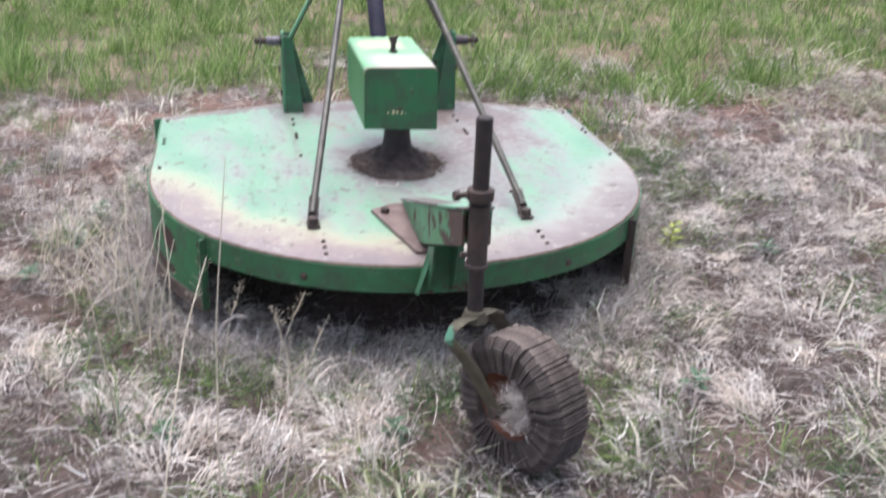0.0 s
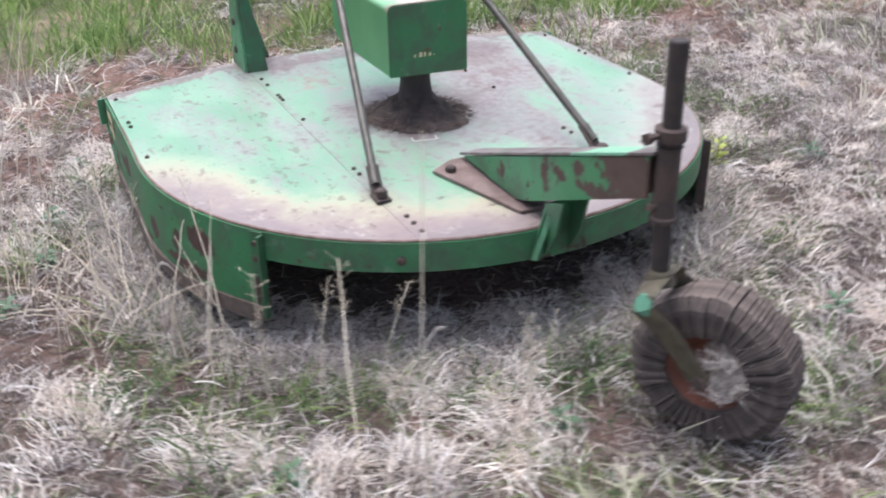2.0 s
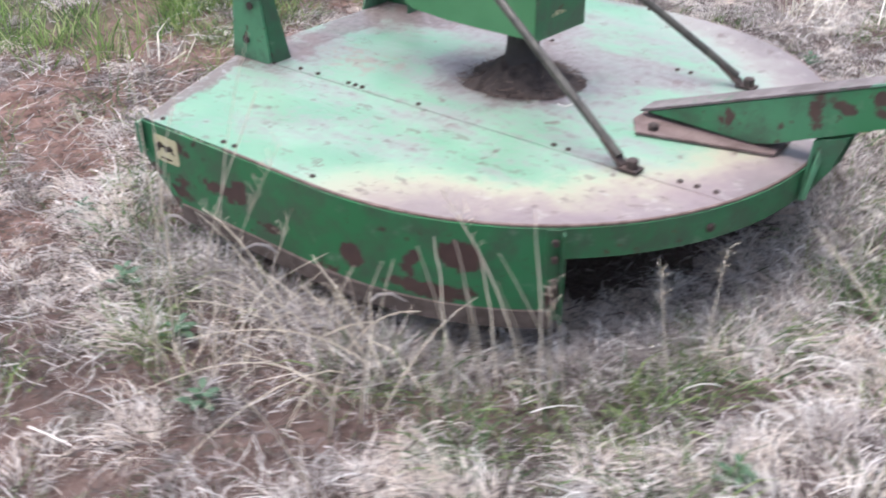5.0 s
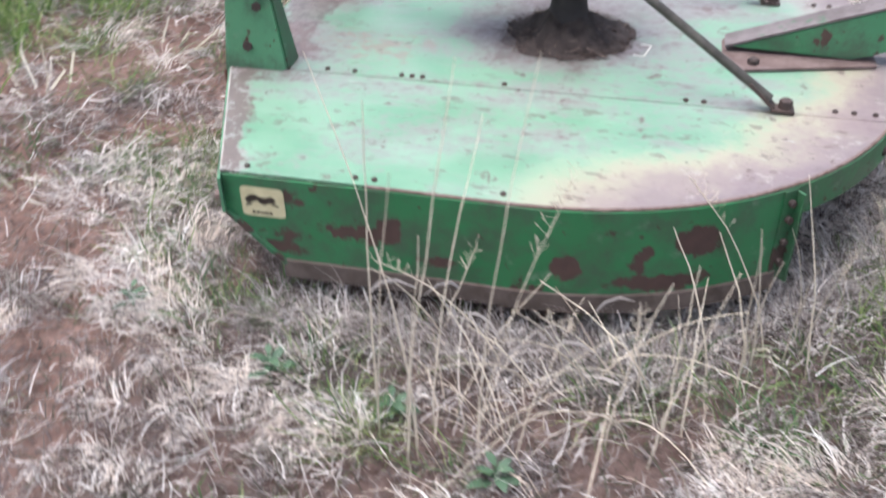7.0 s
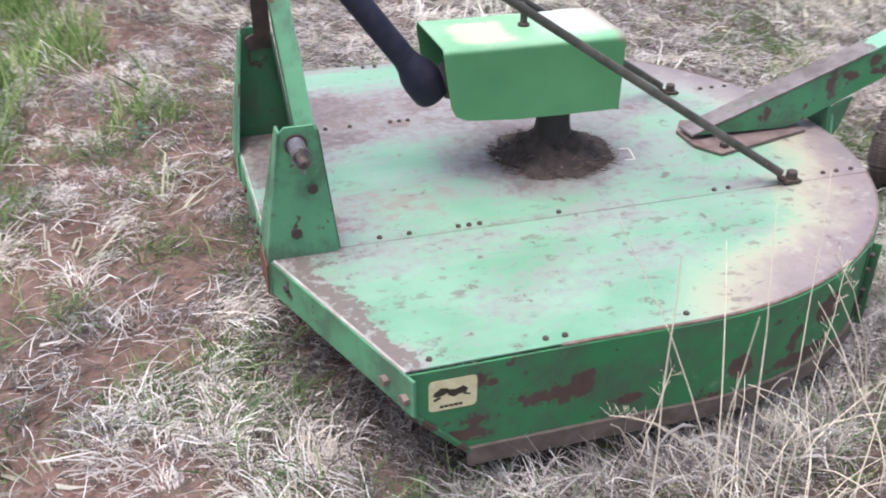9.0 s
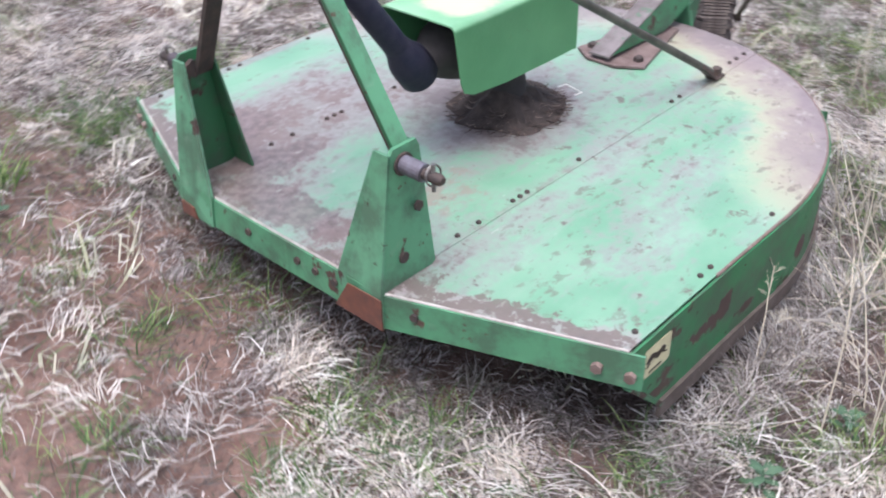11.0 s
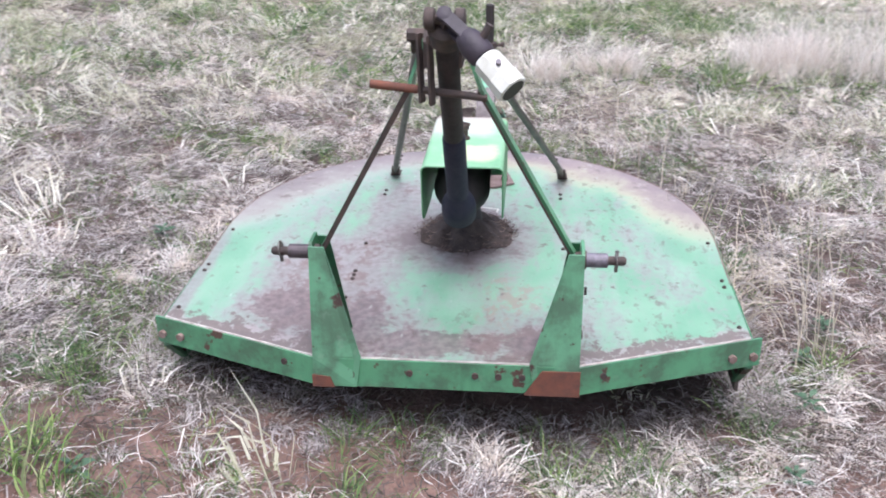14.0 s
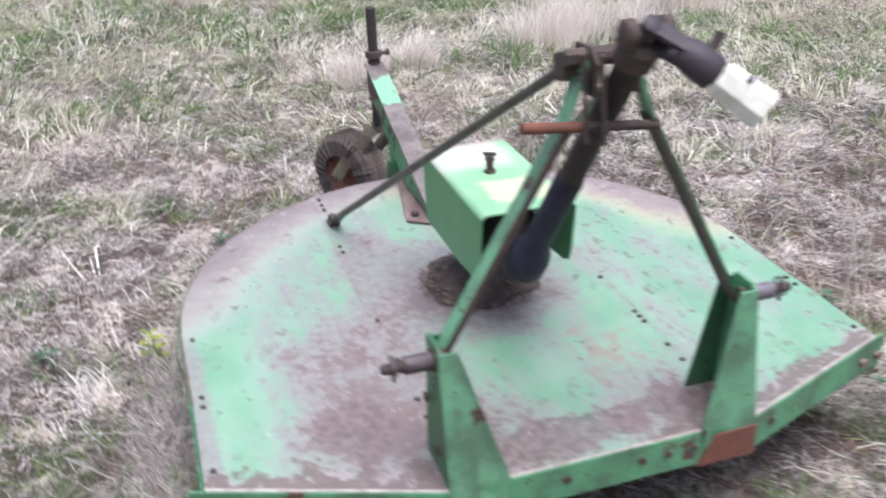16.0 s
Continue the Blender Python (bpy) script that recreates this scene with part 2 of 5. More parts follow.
    rub = m.span(m.math('ADD', m.math('MULTIPLY', m.span(edge, 0.69, 0.775), 0.35), m.noise(9, 9, 0.72, shift=61)), 0.66, 0.75, 0, 0.75)
    col = m.mix(rub, col, (0.31, 0.262, 0.26))
    scr = m.span(m.noise(17, 8, 0.68, m.scaled(1.35, 0.75, 1), 31), 0.578, 0.605)
    scr = m.math('MAXIMUM', scr, m.span(m.noise(34, 6, 0.68, m.scaled(1.4, 0.75, 1), 37), 0.60, 0.625, 0, 0.85))
    scr = m.math('MULTIPLY', scr, m.span(m.noise(5, 3, shift=77), 0.42, 0.54, 0.1, 1.0))
    scr = m.math('MULTIPLY', scr, m.span(x, -0.36, -0.28, 0.7, 0.4))
    speck = m.span(m.noise(75, 2, 0.5, shift=8), 0.765, 0.785)
    dmg = m.math('MAXIMUM', flake, m.math('MAXIMUM', scr, speck))
    col = m.mix(m.math('MULTIPLY', dmg, 0.85), col, m.mix(fine, (0.19, 0.13, 0.115), (0.07, 0.06, 0.05)))
    pale = m.span(m.noise(30, 5, 0.6, m.scaled(1.5, 0.5, 1), 41), 0.63, 0.70, 0, 0.35)
    col = m.mix(pale, col, (0.47, 0.50, 0.44))
    m.bump(m.math('ADD', m.math('ADD', m.math('MULTIPLY', dmg, -0.5), m.math('MULTIPLY', m.noise(120, 3), 0.15)), m.math('MULTIPLY', big, 2.5)), 0.25, 0.006)
    return m.done(col, m.span(mid, 0.3, 0.7, 0.34, 0.52), 0, 0.7)


DECK = deck_paint()


def plain(name, a, b, scale=20, rough=0.6, metal=0.0, bump=0.3, spec=0.5):
    m = Nodes(name)
    n = m.noise(scale, 6, 0.62)
    col = m.mix(m.span(n, 0.32, 0.68), a, b)
    col = m.mix(m.span(m.noise(scale * 0.2, 3, shift=5), 0.4, 0.7, 0, 0.4), col, tuple(c * 0.6 for c in a))
    m.bump(m.noise(scale * 3, 4), bump, 0.004)
    return m.done(col, rough, metal, spec)


RUSTY = plain("dark_rusted_steel", (0.085, 0.055, 0.046), (0.045, 0.034, 0.033), 30, 0.75)
RUST_RED = plain("red_rusted_steel", (0.21, 0.075, 0.045), (0.11, 0.05, 0.04), 25, 0.85)
PURPLE_RUST = plain("purplish_greasy_steel", (0.055, 0.04, 0.055), (0.028, 0.021, 0.026), 30, 0.6)
PALE_EDGE = plain("rubbed_pale_edge", (0.52, 0.47, 0.44), (0.30, 0.24, 0.22), 30, 0.6)
EDGE = plain("rubbed_brown_edge", (0.26, 0.18, 0.16), (0.12, 0.075, 0.06), 30, 0.75)
BARE = plain("dull_bare_steel", (0.30, 0.28, 0.27), (0.12, 0.10, 0.09), 25, 0.45, 0.6)
PIN = plain("greyed_steel_bushing", (0.20, 0.18, 0.22), (0.10, 0.08, 0.09), 40, 0.5, 0.3)
GREASY_PIN = plain("greasy_bushing", (0.10, 0.075, 0.085), (0.05, 0.038, 0.042), 40, 0.5, 0.2)
ROD = plain("worn_olive_rod", (0.10, 0.09, 0.076), (0.042, 0.036, 0.031), 22, 0.45, 0.1)
ARM_OLIVE = plain("dirty_olive_paint", (0.115, 0.10, 0.065), (0.065, 0.05, 0.036), 25, 0.75)
BLACK = plain("navy_black_plastic", (0.020, 0.021, 0.040), (0.034, 0.031, 0.050), 30, 0.6, 0, 0.3, 0.22)
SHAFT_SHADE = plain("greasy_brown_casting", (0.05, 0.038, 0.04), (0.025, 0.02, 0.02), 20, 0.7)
WHITE = plain("scuffed_white_plastic", (0.72, 0.70, 0.64), (0.58, 0.55, 0.48), 25, 0.5)
CREAM = plain("cream_decal", (0.66, 0.60, 0.38), (0.56, 0.50, 0.30), 40, 0.55, 0, 0.05)
DARK_PRINT_SHADE = plain("dark_print_and_shade", (0.03, 0.025, 0.02), (0.05, 0.03, 0.02), 40, 0.6, 0, 0.05)
CHAFF = plain("caked_clippings", (0.095, 0.07, 0.06), (0.035, 0.026, 0.024), 28, 0.95, 0, 1.0)
MUD = plain("muddy_bare_runner", (0.15, 0.115, 0.10), (0.07, 0.05, 0.04), 22, 0.8)


def tyre_mat():
    m = Nodes("dusty_laminated_rubber")
    col = m.mix(m.each(), (0.055, 0.042, 0.040), (0.105, 0.083, 0.076))
    col = m.mix(m.span(m.noise(60, 4), 0.42, 0.72), col, (0.14, 0.112, 0.10))
    m.bump(m.noise(150, 3), 0.5, 0.003)
    return m.done(col, 0.9)


TYRE = tyre_mat()
TREAD = plain("dusty_worn_tread", (0.22, 0.172, 0.152), (0.09, 0.07, 0.062), 40, 0.95)


def soil():
    m = Nodes("red_soil_with_litter")
    x, y, z = m.axes()
    n1, n2, n3 = m.noise(1.1, 4), m.noise(9, 6, 0.65, shift=2), m.noise(60, 5, 0.7, shift=4)
    earth = m.mix(m.span(n2, 0.35, 0.65), (0.17, 0.095, 0.075), (0.33, 0.21, 0.175))
    litter = m.mix(m.span(n3, 0.3, 0.65), (0.036, 0.028, 0.026), (0.15, 0.115, 0.105))
    col = m.mix(m.span(n1, 0.40, 0.58), litter, m.mix(0.35, litter, earth))
    strip = m.math('MULTIPLY', m.span(y, 0.45, 0.75), m.span(y, 2.5, 1.6))
    col = m.mix(m.math('MULTIPLY', strip, m.math('MULTIPLY', m.span(n1, 0.25, 0.45, 0.3, 0.9), m.span(n3, 0.62, 0.42, 0.35, 1.0))), col, earth)
    col = m.mix(m.span(y, 1.7, 2.6, 0, 0.7), col, m.mix(m.span(m.noise(3.5, 6, 0.6, shift=9), 0.4, 0.6), (0.10, 0.13, 0.05), (0.32, 0.25, 0.17)))
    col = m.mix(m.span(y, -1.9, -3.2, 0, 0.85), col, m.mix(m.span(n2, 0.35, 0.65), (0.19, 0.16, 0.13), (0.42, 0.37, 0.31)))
    m.bump(m.math('ADD', n3, m.math('MULTIPLY', n2, 2.0)), 0.8, 0.02)
    return m.done(col, 0.95, 0, 0.2)


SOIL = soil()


def blade_mat(name, stops, patch=None, rough=0.7, spec=0.3, thin=0.25, more=()):
    """Grass: every blade takes its own colour, and patches shift it."""
    m = Nodes(name)
    col = m.ramp(m.island(), stops)
    if patch:
        col = m.mix(m.span(m.noise(patch[1], 3, shift=6), 0.42, 0.62, 0, patch[2]), col, patch[0])
    for i, (tint, scale, much) in enumerate(more):
        col = m.mix(m.span(m.noise(scale, 5, 0.6, shift=30 + i), 0.50, 0.62, 0, much), col, tint)
    m.done(col, rough, 0, spec)
    if thin:
        tr = m.t.nodes.new("ShaderNodeBsdfTranslucent")
        m.put(tr.inputs[0], col)
        mx = m.t.nodes.new("ShaderNodeMixShader")
        mx.inputs[0].default_value = thin
        out = m.t.nodes["Material Output"]
        m.t.links.new(m.b.outputs[0], mx.inputs[1])
        m.t.links.new(tr.outputs[0], mx.inputs[2])
        m.t.links.new(mx.outputs[0], out.inputs["Surface"])
    return m.mat


DRY = blade_mat("dry_straw_blades", [(0.0, (0.13, 0.10, 0.095)), (0.2, (0.30, 0.25, 0.23)), (0.5, (0.60, 0.53, 0.50)), (0.8, (0.82, 0.77, 0.74)), (1.0, (0.92, 0.88, 0.86))], ((0.24, 0.20, 0.19), 9.0, 0.55), thin=0.3)
LITTER = blade_mat("grey_brown_litter", [(0.0, (0.045, 0.034, 0.032)), (0.2, (0.075, 0.08, 0.045)), (0.4, (0.11, 0.086, 0.082)), (0.66, (0.20, 0.163, 0.155)), (0.88, (0.38, 0.325, 0.31)), (1.0, (0.72, 0.66, 0.64))], ((0.13, 0.10, 0.095), 6.0, 0.5), thin=0.2)
PALE = blade_mat("bleached_cream_blades", [(0.0, (0.40, 0.33, 0.29)), (0.2, (0.68, 0.60, 0.55)), (0.6, (0.88, 0.82, 0.78)), (1.0, (0.95, 0.92, 0.90))], ((0.80, 0.68, 0.57), 7.0, 0.5), thin=0.33)
GREYED = blade_mat("weathered_grey_blades", [(0.0, (0.10, 0.08, 0.08)), (0.3, (0.26, 0.22, 0.215)), (0.7, (0.48, 0.425, 0.42)), (1.0, (0.72, 0.665, 0.66))], ((0.24, 0.215, 0.15), 8.0, 0.5), thin=0.3)
DRY_FAR = blade_mat("bleached_meadow_blades", [(0.0, (0.36, 0.32, 0.27)), (0.25, (0.68, 0.62, 0.53)), (0.7, (0.88, 0.83, 0.73)), (1.0, (0.96, 0.93, 0.87))], ((0.52, 0.51, 0.32), 1.9, 0.55), thin=0.3, more=(((0.28, 0.23, 0.20), 2.6, 0.55), ((0.30, 0.33, 0.17), 1.1, 0.5), ((0.32, 0.27, 0.23), 7.0, 0.4)))
FRESH = blade_mat("fresh_green_blades", [(0.0, (0.06, 0.11, 0.04)), (0.5, (0.15, 0.24, 0.085)), (1.0, (0.38, 0.46, 0.18))], ((0.08, 0.16, 0.10), 4.0, 0.4), thin=0.3)
MEADOW = blade_mat("lush_meadow_blades", [(0.0, (0.07, 0.14, 0.035)), (0.3, (0.19, 0.31, 0.085)), (0.7, (0.38, 0.50, 0.18)), (1.0, (0.64, 0.66, 0.36))], ((0.08, 0.15, 0.035), 4.5, 0.6), thin=0.35)
STALK = plain("straw_stalk", (0.76, 0.67, 0.54), (0.60, 0.51, 0.40), 30, 0.7, 0, 0.1)
STRAW = blade_mat("pale_straw_blades", [(0.0, (0.52, 0.42, 0.34)), (0.5, (0.74, 0.65, 0.55)), (1.0, (0.88, 0.81, 0.74))])
TUSSOCK = blade_mat("pale_tussock_stems", [(0.0, (0.62, 0.54, 0.48)), (0.5, (0.82, 0.76, 0.70)), (1.0, (0.94, 0.90, 0.86))], thin=0.45)
BLEACHED = blade_mat("bleached_tussock_blades", [(0.0, (0.50, 0.44, 0.41)), (0.5, (0.74, 0.68, 0.64)), (1.0, (0.90, 0.86, 0.83))])

CLIP = blade_mat("dead_brown_clippings", [(0.0, (0.05, 0.035, 0.03)), (0.7, (0.13, 0.09, 0.075)), (1.0, (0.30, 0.23, 0.19))], thin=0)


# ---- mesh helpers ----
def part(name, bm, material, parent=None, label="", smooth=False):
    me = bpy.data.meshes.new(name)
    bmesh.ops.recalc_face_normals(bm, faces=bm.faces)
    bm.to_mesh(me)
    bm.free()
    if smooth:
        me.polygons.foreach_set("use_smooth", [True] * len(me.polygons))
        me.set_sharp_from_angle(angle=radians(38))
    me.materials.append(material)
    ob = new(name, me)
    if parent:
        ob.parent = parent
        ob.matrix_parent_inverse = parent.matrix_world.inverted() if parent.type != 'MESH' else Matrix()
    if label:
        tagged(ob, label)
    return ob


def slab(pts, off, bevel=0.0):
    """A flat polygon of 3D points given thickness by the vector off."""
    bm = bmesh.new()
    add_slab(bm, pts, off)
    if bevel:
        bmesh.ops.bevel(bm, geom=bm.edges[:], offset=bevel, segments=2, affect='EDGES', clamp_overlap=True)
    return bm


def add_slab(bm, pts, off):
    off = Vector(off)
    a = [bm.verts.new(p) for p in pts]
    b = [bm.verts.new(Vector(p) + off) for p in pts]
    bm.faces.new(a)
    bm.faces.new(b[::-1])
    for i in range(len(a)):
        j = (i + 1) % len(a)
        bm.faces.new((a[j], a[i], b[i], b[j]))


def add_tube(bm, path, radii, n=14, ry=1.0, up=None):
    """A round or flattened bar along a path of points, with closed ends."""
    path = [Vector(p) for p in path]
    if not isinstance(radii, (list, tuple)):
        radii = [radii] * len(path)
    rings = []
    u = None
    for i, p in enumerate(path):
        d = (path[min(i + 1, len(path) - 1)] - path[max(i - 1, 0)]).normalized()
        if u is None:
            ref = Vector(up) if up else (Vector((0, 0, 1)) if abs(d.z) < 0.9 else Vector((0, 1, 0)))
            u = ref
        u = (u - d * u.dot(d)).normalized()
        v = d.cross(u)
        rings.append([bm.verts.new(p + radii[i] * (math.cos(2 * math.pi * k / n) * u + ry * math.sin(2 * math.pi * k / n) * v)) for k in range(n)])
    for a, b in zip(rings, rings[1:]):
        for k in range(n):
            bm.faces.new((a[k], a[(k + 1) % n], b[(k + 1) % n], b[k]))
    bm.faces.new(rings[0][::-1])
    bm.faces.new(rings[-1])


def tube(path, radii, n=14, ry=1.0, up=None):
    bm = bmesh.new()
    add_tube(bm, path, radii, n, ry, up)
    return bm


def add_bar(bm, p0, p1, w, t, wide):
    """A flat bar from p0 to p1, w across along the direction wide and t thick."""
    p0, p1, wide = Vector(p0), Vector(p1), Vector(wide)
    d = (p1 - p0).normalized()
    a = (wide - d * wide.dot(d)).normalized() * w / 2
    b = d.cross(a).normalized() * t
    add_slab(bm, [p0 - a - b / 2, p0 + a - b / 2, p1 + a - b / 2, p1 - a - b / 2], b)


def bar(p0, p1, w, t, wide, bevel=0.0015):
    bm = bmesh.new()
    add_bar(bm, p0, p1, w, t, wide)
    if bevel:
        bmesh.ops.bevel(bm, geom=bm.edges[:], offset=bevel, segments=1, affect='EDGES')
    return bm


def band(pts, z0, z1, thick):
    """An upright strip of steel along plan points; z0 and z1 may be lists. Thickness goes outwards (left of travel)."""
    bm = bmesh.new()
    n = len(pts)
    z0 = z0 if isinstance(z0, list) else [z0] * n
    z1 = z1 if isinstance(z1, list) else [z1] * n
    P = [Vector(p) for p in pts]
    rows = []
    for i, p in enumerate(P):
        d = (P[min(i + 1, n - 1)] - P[max(i - 1, 0)]).normalized()
        o = Vector((-d.y, d.x)) * thick
        rows.append([bm.verts.new((p.x, p.y, z0[i])), bm.verts.new((p.x + o.x, p.y + o.y, z0[i])),
                     bm.verts.new((p.x + o.x, p.y + o.y, z1[i])), bm.verts.new((p.x, p.y, z1[i]))])
    for a, b in zip(rows, rows[1:]):
        for k in range(4):
            bm.faces.new((a[k], a[(k + 1) % 4], b[(k + 1) % 4], b[k]))
    bm.faces.new(rows[0])
    bm.faces.new(rows[-1][::-1])
    return bm


# ---- rotary cutter: plan of the deck ----
TOP = 0.300
HALF, SIDE_FRONT, FRONT, BEND = 0.806, 0.510, 0.684, 0.342
ARC_Y, ARC_R = -0.105, 0.822


def rear_arc(a0, a1, n, r=ARC_R):
    """Plan points on the rear arc; angle 0 points right, -90 degrees to the back."""
    out = []
    for i in range(n):
        a = radians(a0 + (a1 - a0) * i / (n - 1))
        c, s = math.cos(a), math.sin(a)
        k = 2 / 2.08
        out.append((r * 0.985 * math.copysign(abs(c) ** k, c), ARC_Y + r * math.copysign(abs(s) ** k, s)))
    return out


cutter = tagged(new("rotary_cutter"), "old green three-point rotary cutter with faded rusty deck, parked in grass", "mower")

SEAM = 0.322


def clip_half(pts, x0, keep):
    """Cut a plan polygon at x = x0; keep is the sign of the side that stays."""
    out = []
    for p, q in zip(pts, pts[1:] + pts[:1]):
        ip, iq = keep * (p[0] - x0) >= 0, keep * (q[0] - x0) >= 0
        if ip:
            out.append(p)
        if ip != iq:
            f = (x0 - p[0]) / (q[0] - p[0])
            out.append((x0, p[1] + f * (q[1] - p[1])))
    return out


outline = [(-BEND, FRONT), (-HALF, SIDE_FRONT), (-HALF, 0.2)] + rear_arc(180, 360, 61) + [(HALF, 0.2), (HALF, SIDE_FRONT), (BEND, FRONT)]
for kind, poly, z in (("left", clip_half(outline, -SEAM, -1), TOP), ("right", clip_half(outline, SEAM, 1), TOP),
                      ("centre", clip_half(clip_half(outline, -SEAM - 0.012, 1), SEAM + 0.012, -1), TOP + 0.0018)):
    bm = bmesh.new()
    add_slab(bm, [(p[0], p[1], z) for p in poly], (0, 0, -0.004))
    part("deck_sheet", bm, DECK, cutter, "chalky mint-green steel deck sheet, worn pinkish at the rim")

# rolled lip round the deck's edge
lip = [(p[0], p[1], TOP - 0.003) for p in outline]
part("deck_lip", tube(lip[2:-2], 0.004, 8), EDGE, cutter, "rusty rolled edge of the deck")
part("deck_lip", tube([lip[-2], lip[-1], lip[0], lip[1]], 0.0035, 8), PALE_EDGE, cutter, "pale rubbed front edge of the deck")

# ---- skirts and bands ----
END_A = 219.0
side = [(-HALF - 0.002, SIDE_FRONT - 0.002), (-HALF - 0.002, SIDE_FRONT - 0.05), (-HALF - 0.002, SIDE_FRONT - 0.12), (-HALF - 0.002, 0.25), (-HALF - 0.002, 0.1)] + rear_arc(180, END_A, 16, ARC_R + 0.002)
low = [0.205, 0.165, 0.092] + [0.086] * (len(side) - 3)
for s in (1, -1):
    pts = side if s == 1 else [(-p[0], p[1]) for p in side]
    if s == 1:
        skirt = part("side_skirt", band(pts[::-1], low[::-1], TOP - 0.006, 0.006), GREEN_SIDE, cutter, "battered green side skirt with rust patches", True)
        left_skirt = skirt
    else:
        skirt = part("side_skirt", band(pts, low, TOP - 0.006, 0.006), GREEN_SIDE, cutter, "battered green side skirt with rust patches", True)
    # runner along the foot of the skirt
    foot = pts[2:]
    out = [(p[0] + (p[0] / abs(p[0])) * 0.004, p[1]) for p in foot]
    b = band(out[::-1] if s == 1 else out, 0.050, 0.094, 0.010)
    part("skid_runner", b, MUD, skirt, "muddy bare steel runner")
    # cut front corner: stiffening bar
    part("corner_bar", bar((-s * (HALF + 0.006), SIDE_FRONT, 0.21), (-s * (HALF + 0.006), SIDE_FRONT - 0.125, 0.085), 0.022, 0.012, (1, 0, 0)), GREEN_RUSTY_SHADED, skirt)
    # angle iron at the skirt's rear end
    e = Vector(pts[-1])
    o = Vector((e.x, e.y - ARC_Y)).normalized()
    tdir = Vector((-o.y, o.x)) * (1 if s == 1 else -1)
    bm = bmesh.new()
    q = e + o * 0.006
    add_bar(bm, (q.x, q.y, 0.07), (q.x, q.y, TOP - 0.008), 0.035, 0.006, (tdir.x, tdir.y, 0))
    w = q + tdir * 0.016 + o * 0.010
    add_bar(bm, (w.x, w.y, 0.07), (w.x, w.y, TOP - 0.012), 0.024, 0.006, (o.x, o.y, 0))
    flange = part("end_flange", bm, RUSTY if s == -1 else GREEN_RUSTY_SHADED, skirt, "rusty angle iron with bolts")
    for zz in (0.12, 0.17, 0.225, 0.265):
        c = q + o * 0.004
        part("bolt", tube([(c.x, c.y, zz), (c.x + o.x * 0.01, c.y + o.y * 0.01, zz)], 0.008, 6), RUSTY, flange)

rear = rear_arc(END_A, 360 - (END_A - 180), 48, ARC_R + 0.001)
part("rear_band", band(rear, 0.222, TOP - 0.006, -0.006), GREEN, cutter, "deep green rear band of the deck", True)

for ang, z in ((243.8, 0.252), (296.0, 0.250)):
    bx, by = rear_arc(ang, ang + 1, 2, ARC_R + 0.006)[0]
    ux, uy = bx, by - ARC_Y
    q = math.hypot(ux, uy)
    ux, uy = ux / q, uy / q
    part("bolt", tube([(bx, by, z), (bx + ux * 0.005, by + uy * 0.005, z), (bx + ux * 0.008, by + uy * 0.008, z)], [0.011, 0.011, 0.006], 8), RUSTY, cutter, "dark bolt head")
front_pts = [(HALF + 0.03, SIDE_FRONT - 0.010), (HALF - 0.05, SIDE_FRONT + 0.020), (BEND, FRONT + 0.002), (-BEND, FRONT + 0.002), (-HALF + 0.05, SIDE_FRONT + 0.020), (-HALF - 0.03, SIDE_FRONT - 0.010)]
part("front_band", band(front_pts, 0.214, TOP - 0.004, -0.006), GREEN_FRONT_LIT, cutter, "scuffed green front band")
for x in (0.092, -0.079, -0.139, -0.407, 0.43, -0.20):
    y = FRONT + 0.008 if abs(x) < BEND else FRONT + 0.008 - (abs(x) - BEND) * 0.375
    nx, ny = (0, 1) if abs(x) < BEND else (math.copysign(0.35, x), 0.94)
    part("bolt", tube([(x, y - 0.002, 0.262), (x + nx * 0.006, y + ny * 0.006, 0.262)], 0.009, 10), RUSTY, cutter, "dark bolt head")
for s in (1, -1):
    for dx, z in ((0.05, 0.25), (-0.01, 0.245)):
        x, y = s * (HALF - dx), SIDE_FRONT + 0.375 * dx + 0.008
        part("bolt", tube([(x, y - 0.004, z), (x + s * 0.004, y + 0.010, z)], 0.012, 6), EDGE, cutter, "rusty bolt head")

# ---- bolts on the deck ----
rows = [(0.44, 1), (0.37, 1), (0.252, 1), (0.226, 1), (0.20, 1), (0.0, 1), (-0.42, 1), (-0.46, 1), (-0.745, 1), (-0.785, 1), (-0.83, 1)]
bolt_me = None
for s in (1, -1):
    for y, _ in rows:
        x = s * (SEAM - (0.012 if y < -0.7 else 0.004))
        if bolt_me is None:
            b0 = part("bolt", tube([(0, 0, 0), (0, 0, 0.004), (0, 0, 0.0065)], [0.0065, 0.0065, 0.0035], 8), RUSTY, cutter, "dark carriage bolt head")
            bolt_me = b0.data
            ob = b0
        else:
            ob = new("bolt", bolt_me)
            ob.parent = cutter
        ob.location = (x, y, TOP + 0.0016)
    for y in (0.46, 0.225, 0.185, -0.08):
        ob = new("bolt", bolt_me)
        ob.parent = cutter
        ob.location = (s * (HALF - 0.022), y, TOP - 0.0002)

